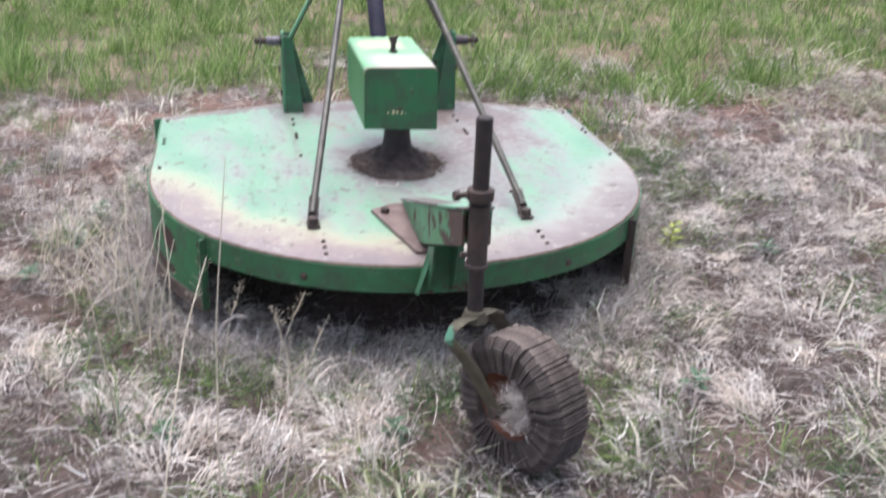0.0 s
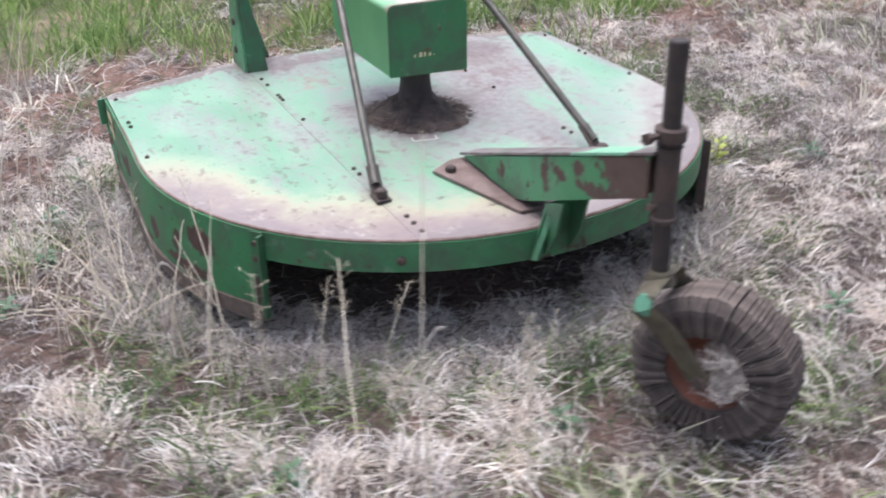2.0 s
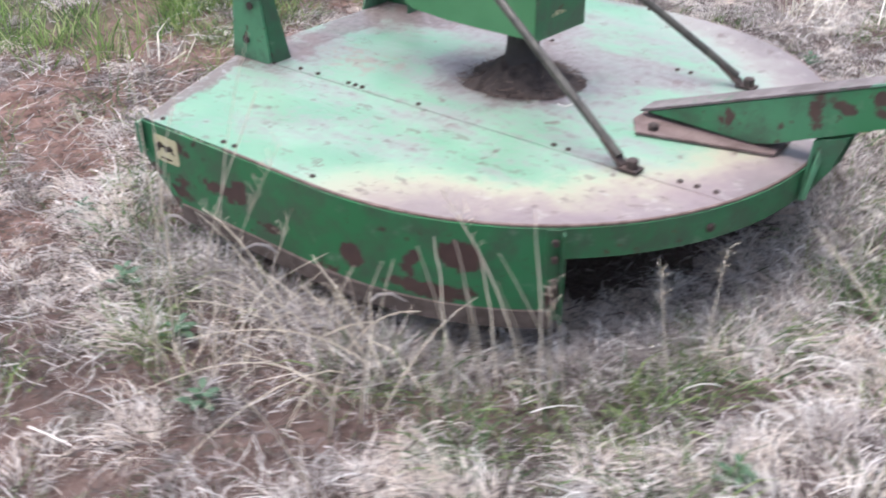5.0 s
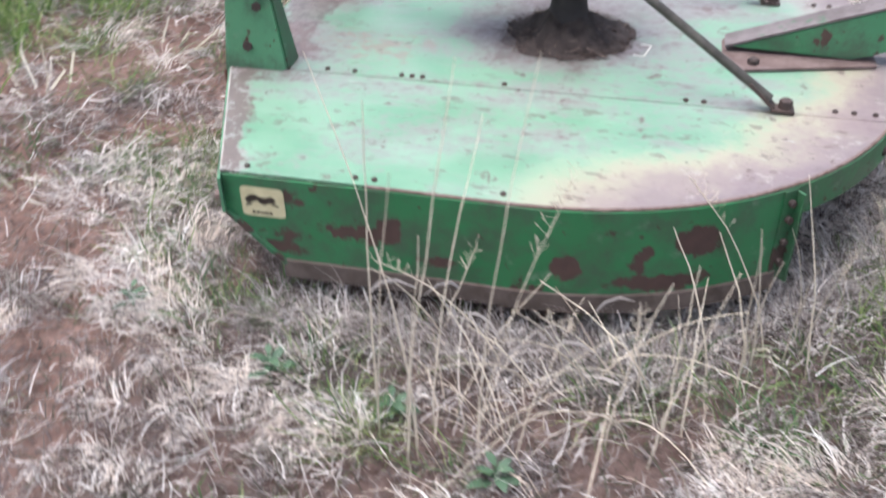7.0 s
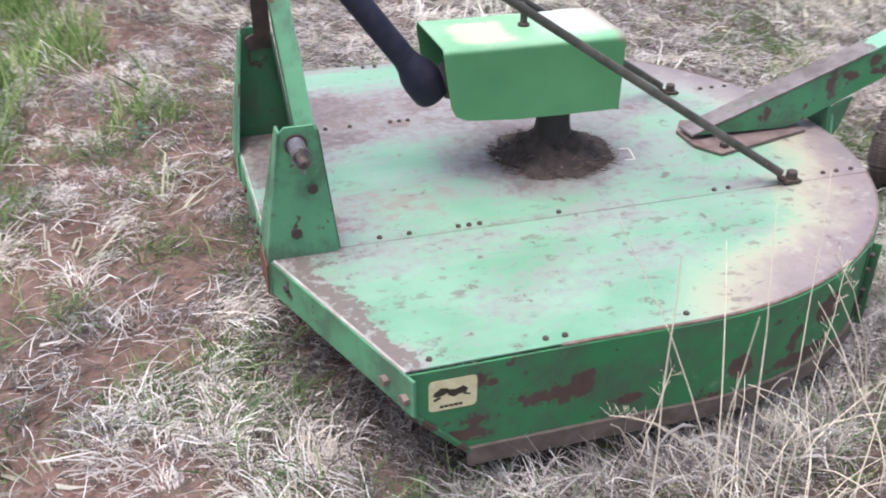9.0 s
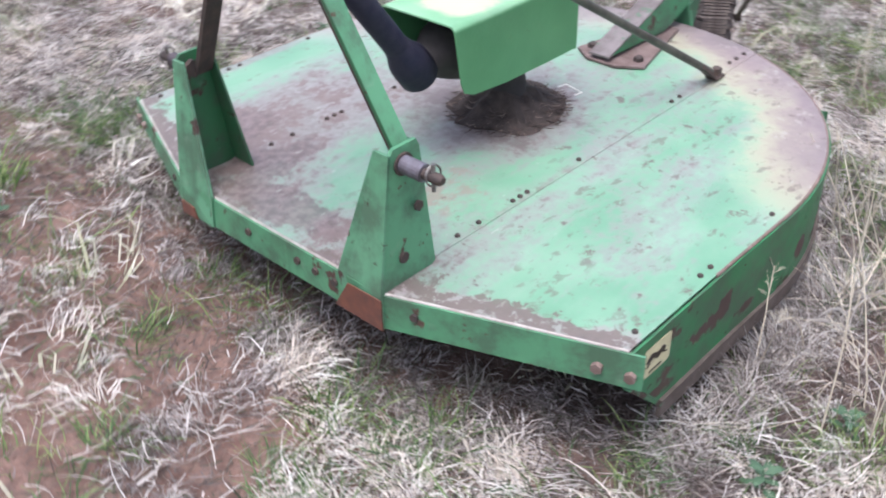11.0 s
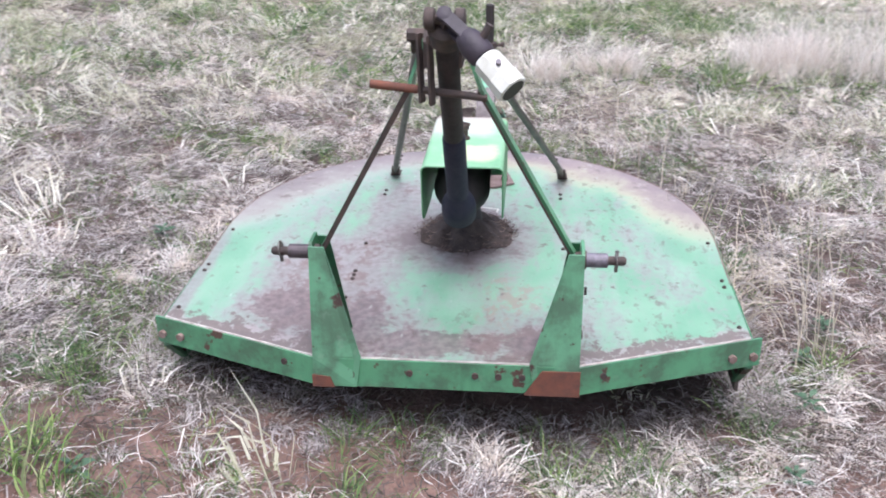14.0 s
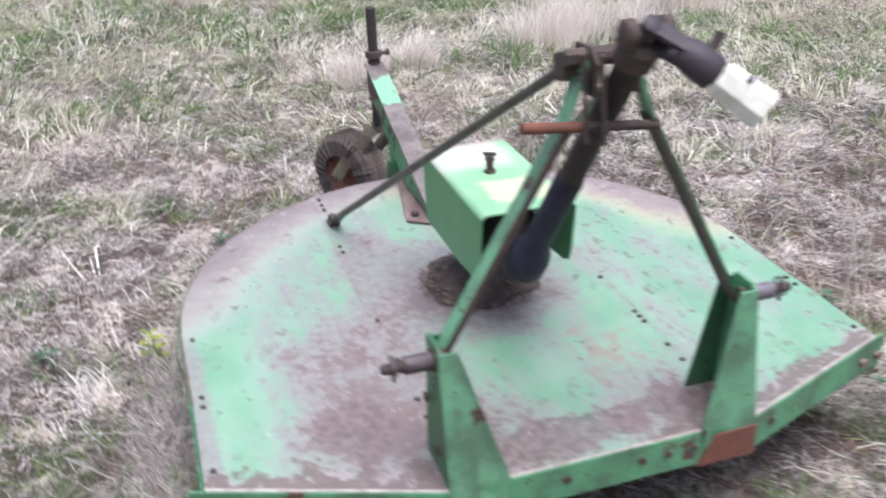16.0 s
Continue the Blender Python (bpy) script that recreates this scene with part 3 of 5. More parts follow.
# ---- hitch: uprights, lift pins, A-frame, braces ----
for s in (-1, 1):
    X = s * 0.345
    # side plate and inward front flange
    bm = bmesh.new()
    add_slab(bm, [(X, 0.690, 0.225), (X, 0.690, 0.30), (X, 0.652, 0.592), (X, 0.640, 0.606), (X, 0.580, 0.606), (X, 0.572, 0.590), (X, 0.538, 0.306)], (-s * 0.008, 0, 0))
    # right plate: darker rusty green, shade of its inner side included in the colour
    up = part("hitch_upright", bm, GREEN_FRONT_LIT if s == -1 else GREEN_RUSTY_SHADED, cutter, "green bent-plate hitch upright with rust at its foot")
    inner = s * 0.218
    bm = slab([(X, 0.697, 0.215), (X, 0.697, 0.300), (X, 0.655, 0.597), (s * 0.306, 0.655, 0.597), (inner, 0.697, 0.305), (s * 0.232, 0.697, 0.215)], (0, -0.006, 0))
    part("front_flange", bm, GREEN_MOTTLED, up, "dull green flange")
    xi = X - s * 0.0085
    bm = slab([(xi, 0.5395, 0.3015), (xi, 0.5735, 0.592), (X - s * 0.036, 0.5735, 0.592), (X - s * 0.078, 0.5395, 0.3015)], (0, -0.006, 0))
    # dark green here holds the shade seen on the flange's inner side
    part("rear_flange", bm, GREEN_FLANGE, up, "green rear flange, coloured dark as in shade, with rust at its foot")
    bm = slab([(X + s * 0.003, 0.6985, 0.214), (X + s * 0.003, 0.6985, 0.29 if s == -1 else 0.25), (s * (0.25 if s == -1 else 0.30), 0.6985, 0.288 if s == -1 else 0.245), (s * (0.205 if s == -1 else 0.29), 0.6985, 0.214)], (0, 0.003, 0))
    part("rust_patch_plate", bm, RUST_RED, up, "red-rusted repair plate")
    # lift pin
    y, z = 0.618, 0.568
    pin = part("lift_pin", tube([(X - s * 0.02, y, z), (X + s * 0.098, y, z), (X + s * 0.104, y, z)], [0.0115, 0.0115, 0.007], 14), RUSTY, cutter, "greasy lift pin", True)
    part("bushing", tube([(X + s * 0.004, y, z), (X + s * 0.058, y, z)], 0.0185, 18), PIN if s == -1 else GREASY_PIN, pin, "worn grey bushing" if s == -1 else "greasy purple-brown bushing")
    part("washer", tube([(X + s * 0.0005, y, z), (X + s * 0.005, y, z)], 0.024, 18), RUSTY, pin)
    part("nut", tube([(X - s * 0.022, y, z), (X - s * 0.009, y, z)], 0.022, 6), RUSTY, pin)
    ring = [(X + s * 0.080 + 0.003 * math.sin(a), y + 0.020 * math.cos(a), z + 0.004 + 0.020 * math.sin(a)) for a in [i * math.pi / 9 for i in range(19)]]
    part("linch_ring", tube(ring, 0.0022, 6), BARE, pin, "sprung wire linch ring")
    part("linch_peg", tube([(X + s * 0.080, y, z - 0.03), (X + s * 0.080, y, z + 0.028)], 0.0045, 8), BARE, pin)
    # A-frame leg
    foot, knee, head = (s * 0.330, 0.590, 0.555), (s * 0.085, 0.620, 1.005), (s * 0.045, 0.618, 1.120)
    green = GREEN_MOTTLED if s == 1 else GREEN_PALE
    bm = bmesh.new()
    add_bar(bm, foot, knee, 0.040, 0.008, (0, 1, 0))
    add_bar(bm, (s * 0.0865, 0.620, 1.000), head, 0.038, 0.008, (0, 1, 0))
    leg = part("a_frame_leg", bm, green, cutter, "flat-bar leg of the hitch A-frame, green outside and dark inside")
    # added dark sheet: its rusty colour also carries the shade under the leaning leg
    inward = Vector((-s * 0.0058, 0.002, -0.0031))
    bm = bmesh.new()
    add_bar(bm, Vector(foot) + inward, Vector(knee) + inward, 0.043, 0.0055, (0, 1, 0))
    part("inner_face", bm, RUSTY, leg, "dark inner face, shade and rust in its colour")
    fw = Vector((0, 0.0215, 0))
    part("front_edge", bar(Vector(foot) + fw, Vector(knee) + fw, 0.0075, 0.003, (s * 0.877, 0, 0.477), 0.0005), RUSTY if s == 1 else GREEN_FLANGE, leg, "dark rusted front edge")
    part("bolt", tube([(s * 0.352, 0.59, 0.466), (s * 0.358, 0.59, 0.466)], 0.012, 6), RUSTY, up)
    part("bolt", tube([(X - s * 0.002, 0.63, 0.36), (X + s * 0.006, 0.63, 0.36)], 0.013, 6), RUSTY, up)
    # brace rod to the rear
    bx = s * 0.316 - 0.012
    a, b = Vector((bx, -0.600, 0.330)), Vector((s * 0.062, 0.585, 1.100))
    rod = part("brace_rod", tube([a, b], 0.0108, 14), ROD, cutter, "long worn steel brace rod", True)
    bm = bmesh.new()
    add_bar(bm, (bx, -0.655, 0.3075), (bx, -0.605, 0.309), 0.036, 0.006, (1, 0, 0))
    add_bar(bm, (bx, -0.612, 0.311), a + (b - a) * 0.04, 0.030, 0.008, (1, 0, 0))
    part("flattened_end", bm, RUSTY, rod)
    part("bolt", tube([(bx, -0.635, 0.306), (bx, -0.635, 0.330), (bx, -0.635, 0.333)], [0.015, 0.015, 0.010], 6), RUSTY, rod)
    part("top_eye", tube([b - Vector((s * 0.016, 0, 0)), b + Vector((s * 0.016, 0, 0))], 0.026, 16), RUSTY, rod)

# top of the A-frame: head plates, cross rod, hanging strap
bm = bmesh.new()
for s in (-1, 1):
    add_slab(bm, [(s * 0.036, 0.57, 1.06), (s * 0.036, 0.66, 1.06), (s * 0.036, 0.665, 1.12), (s * 0.036, 0.64, 1.145), (s * 0.036, 0.575, 1.14)], (s * 0.008, 0, 0))
add_tube(bm, [(-0.07, 0.605, 1.118), (0.075, 0.605, 1.118)], 0.018, 12)
part("a_frame_head", bm, RUSTY, cutter, "rusty head plates of the A-frame")
part("cross_rod", tube([(0.172, 0.640, 1.016), (0.06, 0.640, 1.004)], 0.0105, 12), RUST_RED, cutter, "red-rusted half of a loose cross rod", True)
part("cross_rod", tube([(0.06, 0.640, 1.004), (-0.10, 0.636, 0.985)], 0.0095, 12), RUSTY, cutter, "dark rusty cross rod", True)
for sx, sy in ((0.056, 0.648), (0.030, 0.668)):
    part("hanging_strap", bar((sx, sy - 0.01, 1.135), (sx - 0.006, sy, 0.975), 0.024, 0.007, (0.4, 1, 0)), RUSTY, cutter, "rusty hanging strap")
part("head_bolt", tube([(0.015, 0.62, 1.125), (0.085, 0.62, 1.125)], 0.016, 6), RUSTY, cutter)

# ---- gearbox and its shield ----
GX0, GX1, GY0, GY1, GZ = -0.130, 0.108, -0.230, 0.212, 0.662


def shield_bm():
    """Inverted trough of sheet steel with a rounded ridge on both sides."""
    bm = bmesh.new()
    prof = [(GX0, 0.468)]
    for i in range(7):
        a = radians(180 - 15 * i)
        prof.append((GX0 + 0.018 + 0.018 * math.cos(a), GZ - 0.018 + 0.018 * math.sin(a)))
    for i in range(7):
        a = radians(90 - 15 * i)
        prof.append((GX1 - 0.018 + 0.018 * math.cos(a), GZ - 0.018 + 0.018 * math.sin(a)))
    prof.append((GX1, 0.460))
    ys = [GY0, -0.1, 0.05, 0.17, 0.20, GY1]
    cut = [0, 0, 0.002, 0.012, 0.025, 0.05]
    rows = []
    for y, c in zip(ys, cut):
        row = []
        for k, (x, z) in enumerate(prof):
            zz = z + (c if k in (0, len(prof) - 1) else 0)
            row.append(bm.verts.new((x, y + (0.02 * (1 if y == GY1 else 0) if 0 < k < len(prof) - 1 else 0), zz)))
        rows.append(row)
    for a, b in zip(rows, rows[1:]):
        for k in range(len(prof) - 1):
            bm.faces.new((a[k], a[k + 1], b[k + 1], b[k]))
    bmesh.ops.recalc_face_normals(bm, faces=bm.faces)
    bmesh.ops.solidify(bm, geom=bm.faces[:], thickness=0.004)
    return bm


def shield_mat():
    m = Nodes("shield_enamel")
    x, y, z = m.axes()
    n, f = m.noise(5, 5), m.noise(30, 5, 0.6, shift=3)
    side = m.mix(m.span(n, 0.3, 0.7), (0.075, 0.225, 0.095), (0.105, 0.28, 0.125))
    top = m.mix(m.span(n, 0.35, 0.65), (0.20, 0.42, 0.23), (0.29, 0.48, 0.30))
    wob = m.math('MULTIPLY', m.math('ADD', m.noise(12, 6, 0.62, shift=6), -0.5), 0.09)
    yw, xw = m.math('ADD', y, wob), m.math('ADD', x, wob)
    chalk = m.math('MULTIPLY', m.span(yw, 0.0, -0.10), m.span(xw, -0.12, -0.06))
    top = m.mix(m.math('MULTIPLY', chalk, 0.85), top, m.mix(m.span(f, 0.3, 0.7), (0.60, 0.60, 0.53), (0.47, 0.44, 0.40)))
    cream = m.math('MULTIPLY', m.math('MULTIPLY', m.span(yw, 0.03, 0.06), m.span(yw, 0.19, 0.16)), m.math('MULTIPLY', m.span(xw, -0.11, -0.085), m.span(xw, 0.065, 0.04)))
    top = m.mix(m.math('MULTIPLY', cream, 0.85), top, (0.58, 0.60, 0.38))
    # paler green above the ridge, mid green down the sides
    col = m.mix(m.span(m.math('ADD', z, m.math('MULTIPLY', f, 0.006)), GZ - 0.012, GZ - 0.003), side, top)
    edge = m.math('MULTIPLY', m.span(m.math('ADD', z, m.math('MULTIPLY', f, 0.02)), GZ - 0.016, GZ - 0.002), m.span(m.math('ADD', y, m.math('MULTIPLY', f, 0.04)), -0.175, -0.215))
    col = m.mix(m.math('MULTIPLY', edge, 0.8), col, (0.27, 0.17, 0.15))
    chips = m.span(m.noise(18, 7, 0.65, shift=9), 0.66, 0.69)
    col = m.mix(chips, col, (0.10, 0.05, 0.04))
    m.bump(m.math('ADD', m.math('MULTIPLY', n, 2.0), m.noise(100, 3)), 0.15, 0.004)
    return m.done(col, 0.48)


SHIELD = shield_mat()
shield = part("gearbox_shield", shield_bm(), SHIELD, cutter, "green sheet-metal gearbox shield, paler on top with bleached patches")
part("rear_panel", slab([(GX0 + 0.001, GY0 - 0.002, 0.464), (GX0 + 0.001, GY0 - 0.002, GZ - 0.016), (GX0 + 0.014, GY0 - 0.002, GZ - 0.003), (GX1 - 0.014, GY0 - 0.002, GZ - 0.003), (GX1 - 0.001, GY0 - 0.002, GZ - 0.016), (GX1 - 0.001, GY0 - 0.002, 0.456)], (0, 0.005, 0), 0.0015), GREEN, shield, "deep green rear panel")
for i, (w, h) in enumerate(((0.004, 0.008), (0.009, 0.013), (0.006, 0.012), (0.007, 0.008), (0.003, 0.004))):
    x = -0.055 + i * 0.0145
    part("lettering_bar", slab([(x, GY0 - 0.0025, 0.512), (x + w, GY0 - 0.0025, 0.512), (x + w, GY0 - 0.0025, 0.512 + h), (x, GY0 - 0.0025, 0.512 + h)], (0, -0.0006, 0)), CREAM, shield, "worn cream lettering remains")
bm = bmesh.new()
add_tube(bm, [(-0.004, -0.012, GZ - 0.002), (-0.004, -0.012, GZ + 0.006), (-0.004, -0.012, GZ + 0.008), (-0.004, -0.012, GZ + 0.030), (-0.004, -0.012, GZ + 0.032), (-0.004, -0.012, GZ + 0.046)], [0.015, 0.015, 0.009, 0.009, 0.013, 0.011], 10)
add_tube(bm, [(-0.02, -0.012, GZ + 0.046), (0.012, -0.014, GZ + 0.052)], 0.005, 8)
part("breather_plug", bm, RUSTY, shield, "rusty breather plug")

GBC = (-0.002, -0.110)
bm = bmesh.new()
add_tube(bm, [(*GBC, 0.300), (*GBC, 0.330), (*GBC, 0.40), (*GBC, 0.470), (*GBC, 0.50)], [0.075, 0.056, 0.045, 0.041, 0.06], 22)
add_tube(bm, [(-0.002, -0.19, 0.545), (-0.002, 0.10, 0.545), (-0.002, 0.15, 0.545), (-0.002, 0.20, 0.535)], [0.075, 0.085, 0.07, 0.04], 20)
part("gearbox", bm, SHAFT_SHADE, cutter, "dark greasy cast gearbox", True)

# ---- driveline ----
S0, S1 = Vector((-0.003, 0.205, 0.490)), Vector((-0.012, 0.715, 1.165))
d = (S1 - S0).normalized()
shaft = part("driveline_shaft", tube([S0 + d * 0.08, S0 + d * 0.42, S0 + d * 0.424, S0 + d * 0.43], [0.0305, 0.0300, 0.0285, 0.0265], 22), BLACK, cutter, "navy-black plastic driveline tube", True)
part("shaft_boot", tube([S0 + d * 0.020, S0 + d * 0.030, S0 + d * 0.075, S0 + d * 0.100, S0 + d * 0.125, S0 + d * 0.145], [0.044, 0.050, 0.050, 0.046, 0.035, 0.031], 22), BLACK, shaft, "flared black boot", True)
part("inner_shaft", tube([S0 + d * 0.43, S0 + d * 0.60, S1 - d * 0.03], [0.0262, 0.0265, 0.0265], 22), plain("grease_black_steel", (0.034, 0.025, 0.026), (0.055, 0.038, 0.038), 26, 0.65, 0, 0.4, 0.3), shaft, "greasy brown-black inner shaft", True)
part("shaft_collar", tube([S1 - d * 0.05, S1 - d * 0.045, S1 - d * 0.0, S1 + d * 0.01], [0.027, 0.036, 0.038, 0.030], 20), RUSTY, shaft, "", True)
U = S1 + d * 0.026
side_v = Vector((1, 0, 0))


def forged_ear(bm, root, axis, away, reach, size=1.0):
    """One flat ear of a yoke: a thick bar from its root to a round eye about the cross."""
    eye = U + axis * away
    add_bar(bm, root, eye + (eye - root).normalized() * reach, 0.040 * size, 0.017 * size, axis.cross(eye - root).normalized())
    add_tube(bm, [eye - axis * 0.012 * size, eye - axis * 0.009 * size, eye + axis * 0.009 * size, eye + axis * 0.012 * size], [0.020 * size, 0.0245 * size, 0.0245 * size, 0.020 * size], 16)


bm = bmesh.new()
for s in (-1, 1):
    forged_ear(bm, S1 + side_v * s * 0.022 - d * 0.018, side_v, s * 0.033, 0.010)
yoke = part("yoke", bm, RUSTY, shaft, "dark rusty universal-joint yoke", True)
C0, C1 = Vector((-0.084, 0.790, 1.136)), Vector((-0.158, 0.850, 1.072))
e = (C1 - C0).normalized()
n2 = e.cross(side_v).normalized()
bm = bmesh.new()
for s in (-1, 1):
    forged_ear(bm, C0 - e * 0.022 + n2 * s * 0.018, n2, s * 0.020, 0.0, 0.68)
add_tube(bm, [C0 - e * 0.046, C0 - e * 0.034, C0 - e * 0.014, C0 + e * 0.020, C0 + e * 0.026], [0.020, 0.027, 0.031, 0.030, 0.025], 20)
part("outer_yoke", bm, PURPLE_RUST, shaft, "purplish rusty outer yoke", True)
bm = bmesh.new()
add_tube(bm, [U - side_v * 0.028, U + side_v * 0.028], 0.012, 12)
add_tube(bm, [U - n2 * 0.028, U + n2 * 0.028], 0.012, 12)
add_tube(bm, [U - e * 0.016, U + e * 0.016], 0.017, 12)
part("cross_journal", bm, RUSTY, shaft, "greasy cross of the joint", True)
part("lock_collar_peg", tube([C0 + Vector((-0.01, 0.0, 0.02)), C0 + Vector((-0.028, 0.0, 0.052))], 0.009, 10), RUSTY, shaft)
part("spline_neck", tube([C0, C0 + e * 0.045], 0.015, 12), ARM_OLIVE, shaft, "olive splined neck")
cap = part("spline_cap", tube([C0 + e * 0.030, C0 + e * 0.036, C0 + e * 0.085, C0 + e * 0.087, C0 + e * 0.122, C0 + e * 0.124], [0.027, 0.0330, 0.0335, 0.0350, 0.0350, 0.031], 8), WHITE, shaft, "scuffed white plastic spline cap")
# flat dark disc stands in for the shaded hollow of the cap
part("cap_opening", tube([C0 + e * 0.1235, C0 + e * 0.1245], 0.028, 16), DARK_PRINT_SHADE, cap)
part("cap_bolt", tube([C0 + e * 0.075 + Vector((0, 0.02, 0.027)), C0 + e * 0.075 + Vector((0, 0.026, 0.034))], 0.006, 8), PIN, cap)

# ---- tail wheel arm and gusset ----
AX0, AX1 = -0.052, 0.014
bm = bmesh.new()
side_poly = [(-0.524, 0.326), (-0.800, 0.316), (-0.845, 0.328), (-1.290, 0.515), (-1.288, 0.598)]
for x0, x1 in ((AX0, 0.006), (AX1, -0.006)):
    add_slab(bm, [(x0, y, z) for y, z in side_poly], (x1, 0, 0))
arm = part("tail_wheel_arm", bm, painted("green_enamel_flaking", (0.03, 0.17, 0.055), (0.07, 0.25, 0.12), 0.60, (0.13, 0.08, 0.065), 0.5, ((-1.24, 0.545, 0.11, 0.05), (-0.93, 0.43, 0.014, 0.04), (-0.99, 0.455, 0.03, 0.014), (-0.73, 0.36, 0.012, 0.02), (-1.14, 0.46, 0.08, 0.018), (-1.06, 0.49, 0.02, 0.02))), cutter, "flaking green tail wheel arm")
bm = bmesh.new()
add_slab(bm, [(AX0 - 0.002, -0.505, 0.3225), (AX1 + 0.002, -0.505, 0.3225), (AX1 + 0.002, -1.300, 0.605), (AX0 - 0.002, -1.300, 0.605)], (0, 0, 0.006))
def arm_top_mat():
    m = Nodes("worn_arm_top")
    x, y, z = m.axes()
    n = m.noise(14, 7, 0.66)
    col = m.mix(m.span(n, 0.35, 0.65), (0.20, 0.17, 0.168), (0.10, 0.078, 0.075))
    mint = m.math('MULTIPLY', m.span(y, -1.0, -1.08), m.span(y, -1.25, -1.20))
    col = m.mix(m.span(m.math('ADD', m.math('MULTIPLY', mint, 0.3), m.noise(11, 6, 0.62, shift=4)), 0.66, 0.70), col, (0.20, 0.40, 0.27))
    col = m.mix(m.span(m.noise(20, 6, 0.65, shift=8), 0.58, 0.63, 0, 0.8), col, (0.08, 0.14, 0.085))
    m.bump(n, 0.3, 0.003)
    return m.done(col, 0.6)


part("arm_top_plate", bm, arm_top_mat(), arm, "rubbed grey-brown top plate")
part("arm_base_plate", slab([(-0.150, -0.545, 0.305), (-0.08, -0.50, 0.305), (0.02, -0.50, 0.305), (0.085, -0.545, 0.305), (0.03, -0.86, 0.305), (-0.07, -0.86, 0.305)], (0, 0, 0.007), 0.001), plain("pinkish_worn_plate", (0.21, 0.15, 0.14), (0.11, 0.07, 0.062), 16, 0.7), arm, "rusty kite-shaped base plate")
for x in (-0.112, 0.05):
    part("bolt", tube([(x, -0.572, 0.311), (x, -0.572, 0.324), (x, -0.572, 0.328)], [0.014, 0.014, 0.009], 6), RUSTY, arm, "rusty bolt head")
bm = bmesh.new()
add_slab(bm, [(AX0 - 0.002, -0.936, 0.224), (AX0 - 0.002, -0.936, 0.360), (AX0 - 0.002, -1.010, 0.388), (AX0 - 0.002, -0.985, 0.300)], (0.006, 0, 0))
add_slab(bm, [(AX1 + 0.002, -0.936, 0.224), (AX1 + 0.002, -0.936, 0.360), (AX1 + 0.002, -1.010, 0.388), (AX1 + 0.002, -0.985, 0.300)], (-0.006, 0, 0))
add_slab(bm, [(-0.088, -0.935, 0.224), (0.06, -0.935, 0.224), (0.04, -0.935, 0.36), (-0.05, -0.935, 0.36)], (0, -0.006, 0))
gus = part("arm_gusset", bm, GREEN_RUSTY_SHADED, arm, "green gusset under the arm")
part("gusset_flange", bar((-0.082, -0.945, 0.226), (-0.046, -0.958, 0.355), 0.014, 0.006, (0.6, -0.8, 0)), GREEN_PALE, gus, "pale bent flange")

PX, PY = -0.019, -1.303
sleeve = part("pivot_sleeve", tube([(PX, PY, 0.470), (PX, PY, 0.477), (PX, PY, 0.480), (PX, PY, 0.618), (PX, PY, 0.620)], [0.027, 0.027, 0.0228, 0.0228, 0.026], 20), RUSTY, cutter, "dark rusty pivot sleeve")
post = part("pivot_post", tube([(PX + 0.003, PY - 0.004, 0.345), (PX, PY, 0.50), (PX, PY, 0.812), (PX, PY, 0.815)], [0.0178, 0.0178, 0.0182, 0.016], 18), plain("near_black_rusty_tube", (0.045, 0.032, 0.03), (0.025, 0.02, 0.02), 35, 0.7), cutter, "tall dark rusty pivot post")
part("stop_collar", tube([(PX, PY, 0.630), (PX, PY, 0.632), (PX, PY, 0.654), (PX, PY, 0.656)], [0.025, 0.030, 0.030, 0.025], 18), RUSTY, post, "stop collar")
part("set_bolt", tube([(PX - 0.025, PY, 0.643), (PX - 0.048, PY - 0.004, 0.643), (PX - 0.049, PY - 0.004, 0.643), (PX - 0.060, PY - 0.006, 0.643)], [0.007, 0.007, 0.012, 0.012], 6), RUSTY, post)
part("grease_nipple", tube([(PX - 0.024, PY, 0.500), (PX - 0.038, PY, 0.502)], 0.007, 8), RUSTY, sleeve)

# ---- fork and laminated wheel ----
TH = radians(30)
trail = Vector((math.sin(TH), -math.cos(TH), 0))
axle = Vector((-math.cos(TH), -math.sin(TH), 0))     # towards the wheel's left face
WC = Vector((0.086, -1.382, 0.162))
R, RW, RIM = 0.167, 0.063, 0.078
head = Vector((PX, PY - 0.010, 0.345))
up_v = Vector((0, 0, 1))
arch = [WC + axle * 0.082 - trail * 0.004, WC.lerp(head, 0.55) + axle * 0.080, head + axle * 0.076 - up_v * 0.030, head + axle * 0.066 - up_v * 0.006, head + axle * 0.045 + up_v * 0.004,
        head - axle * 0.045 + up_v * 0.004, head - axle * 0.066 - up_v * 0.006, head - axle * 0.076 - up_v * 0.030, WC.lerp(head, 0.55) - axle * 0.080, WC - axle * 0.082 - trail * 0.004]
bm = bmesh.new()
add_tube(bm, arch, 0.027, 10, 0.24, trail)
add_tube(bm, [head - up_v * 0.004, head + up_v * 0.020], [0.032, 0.024], 14)


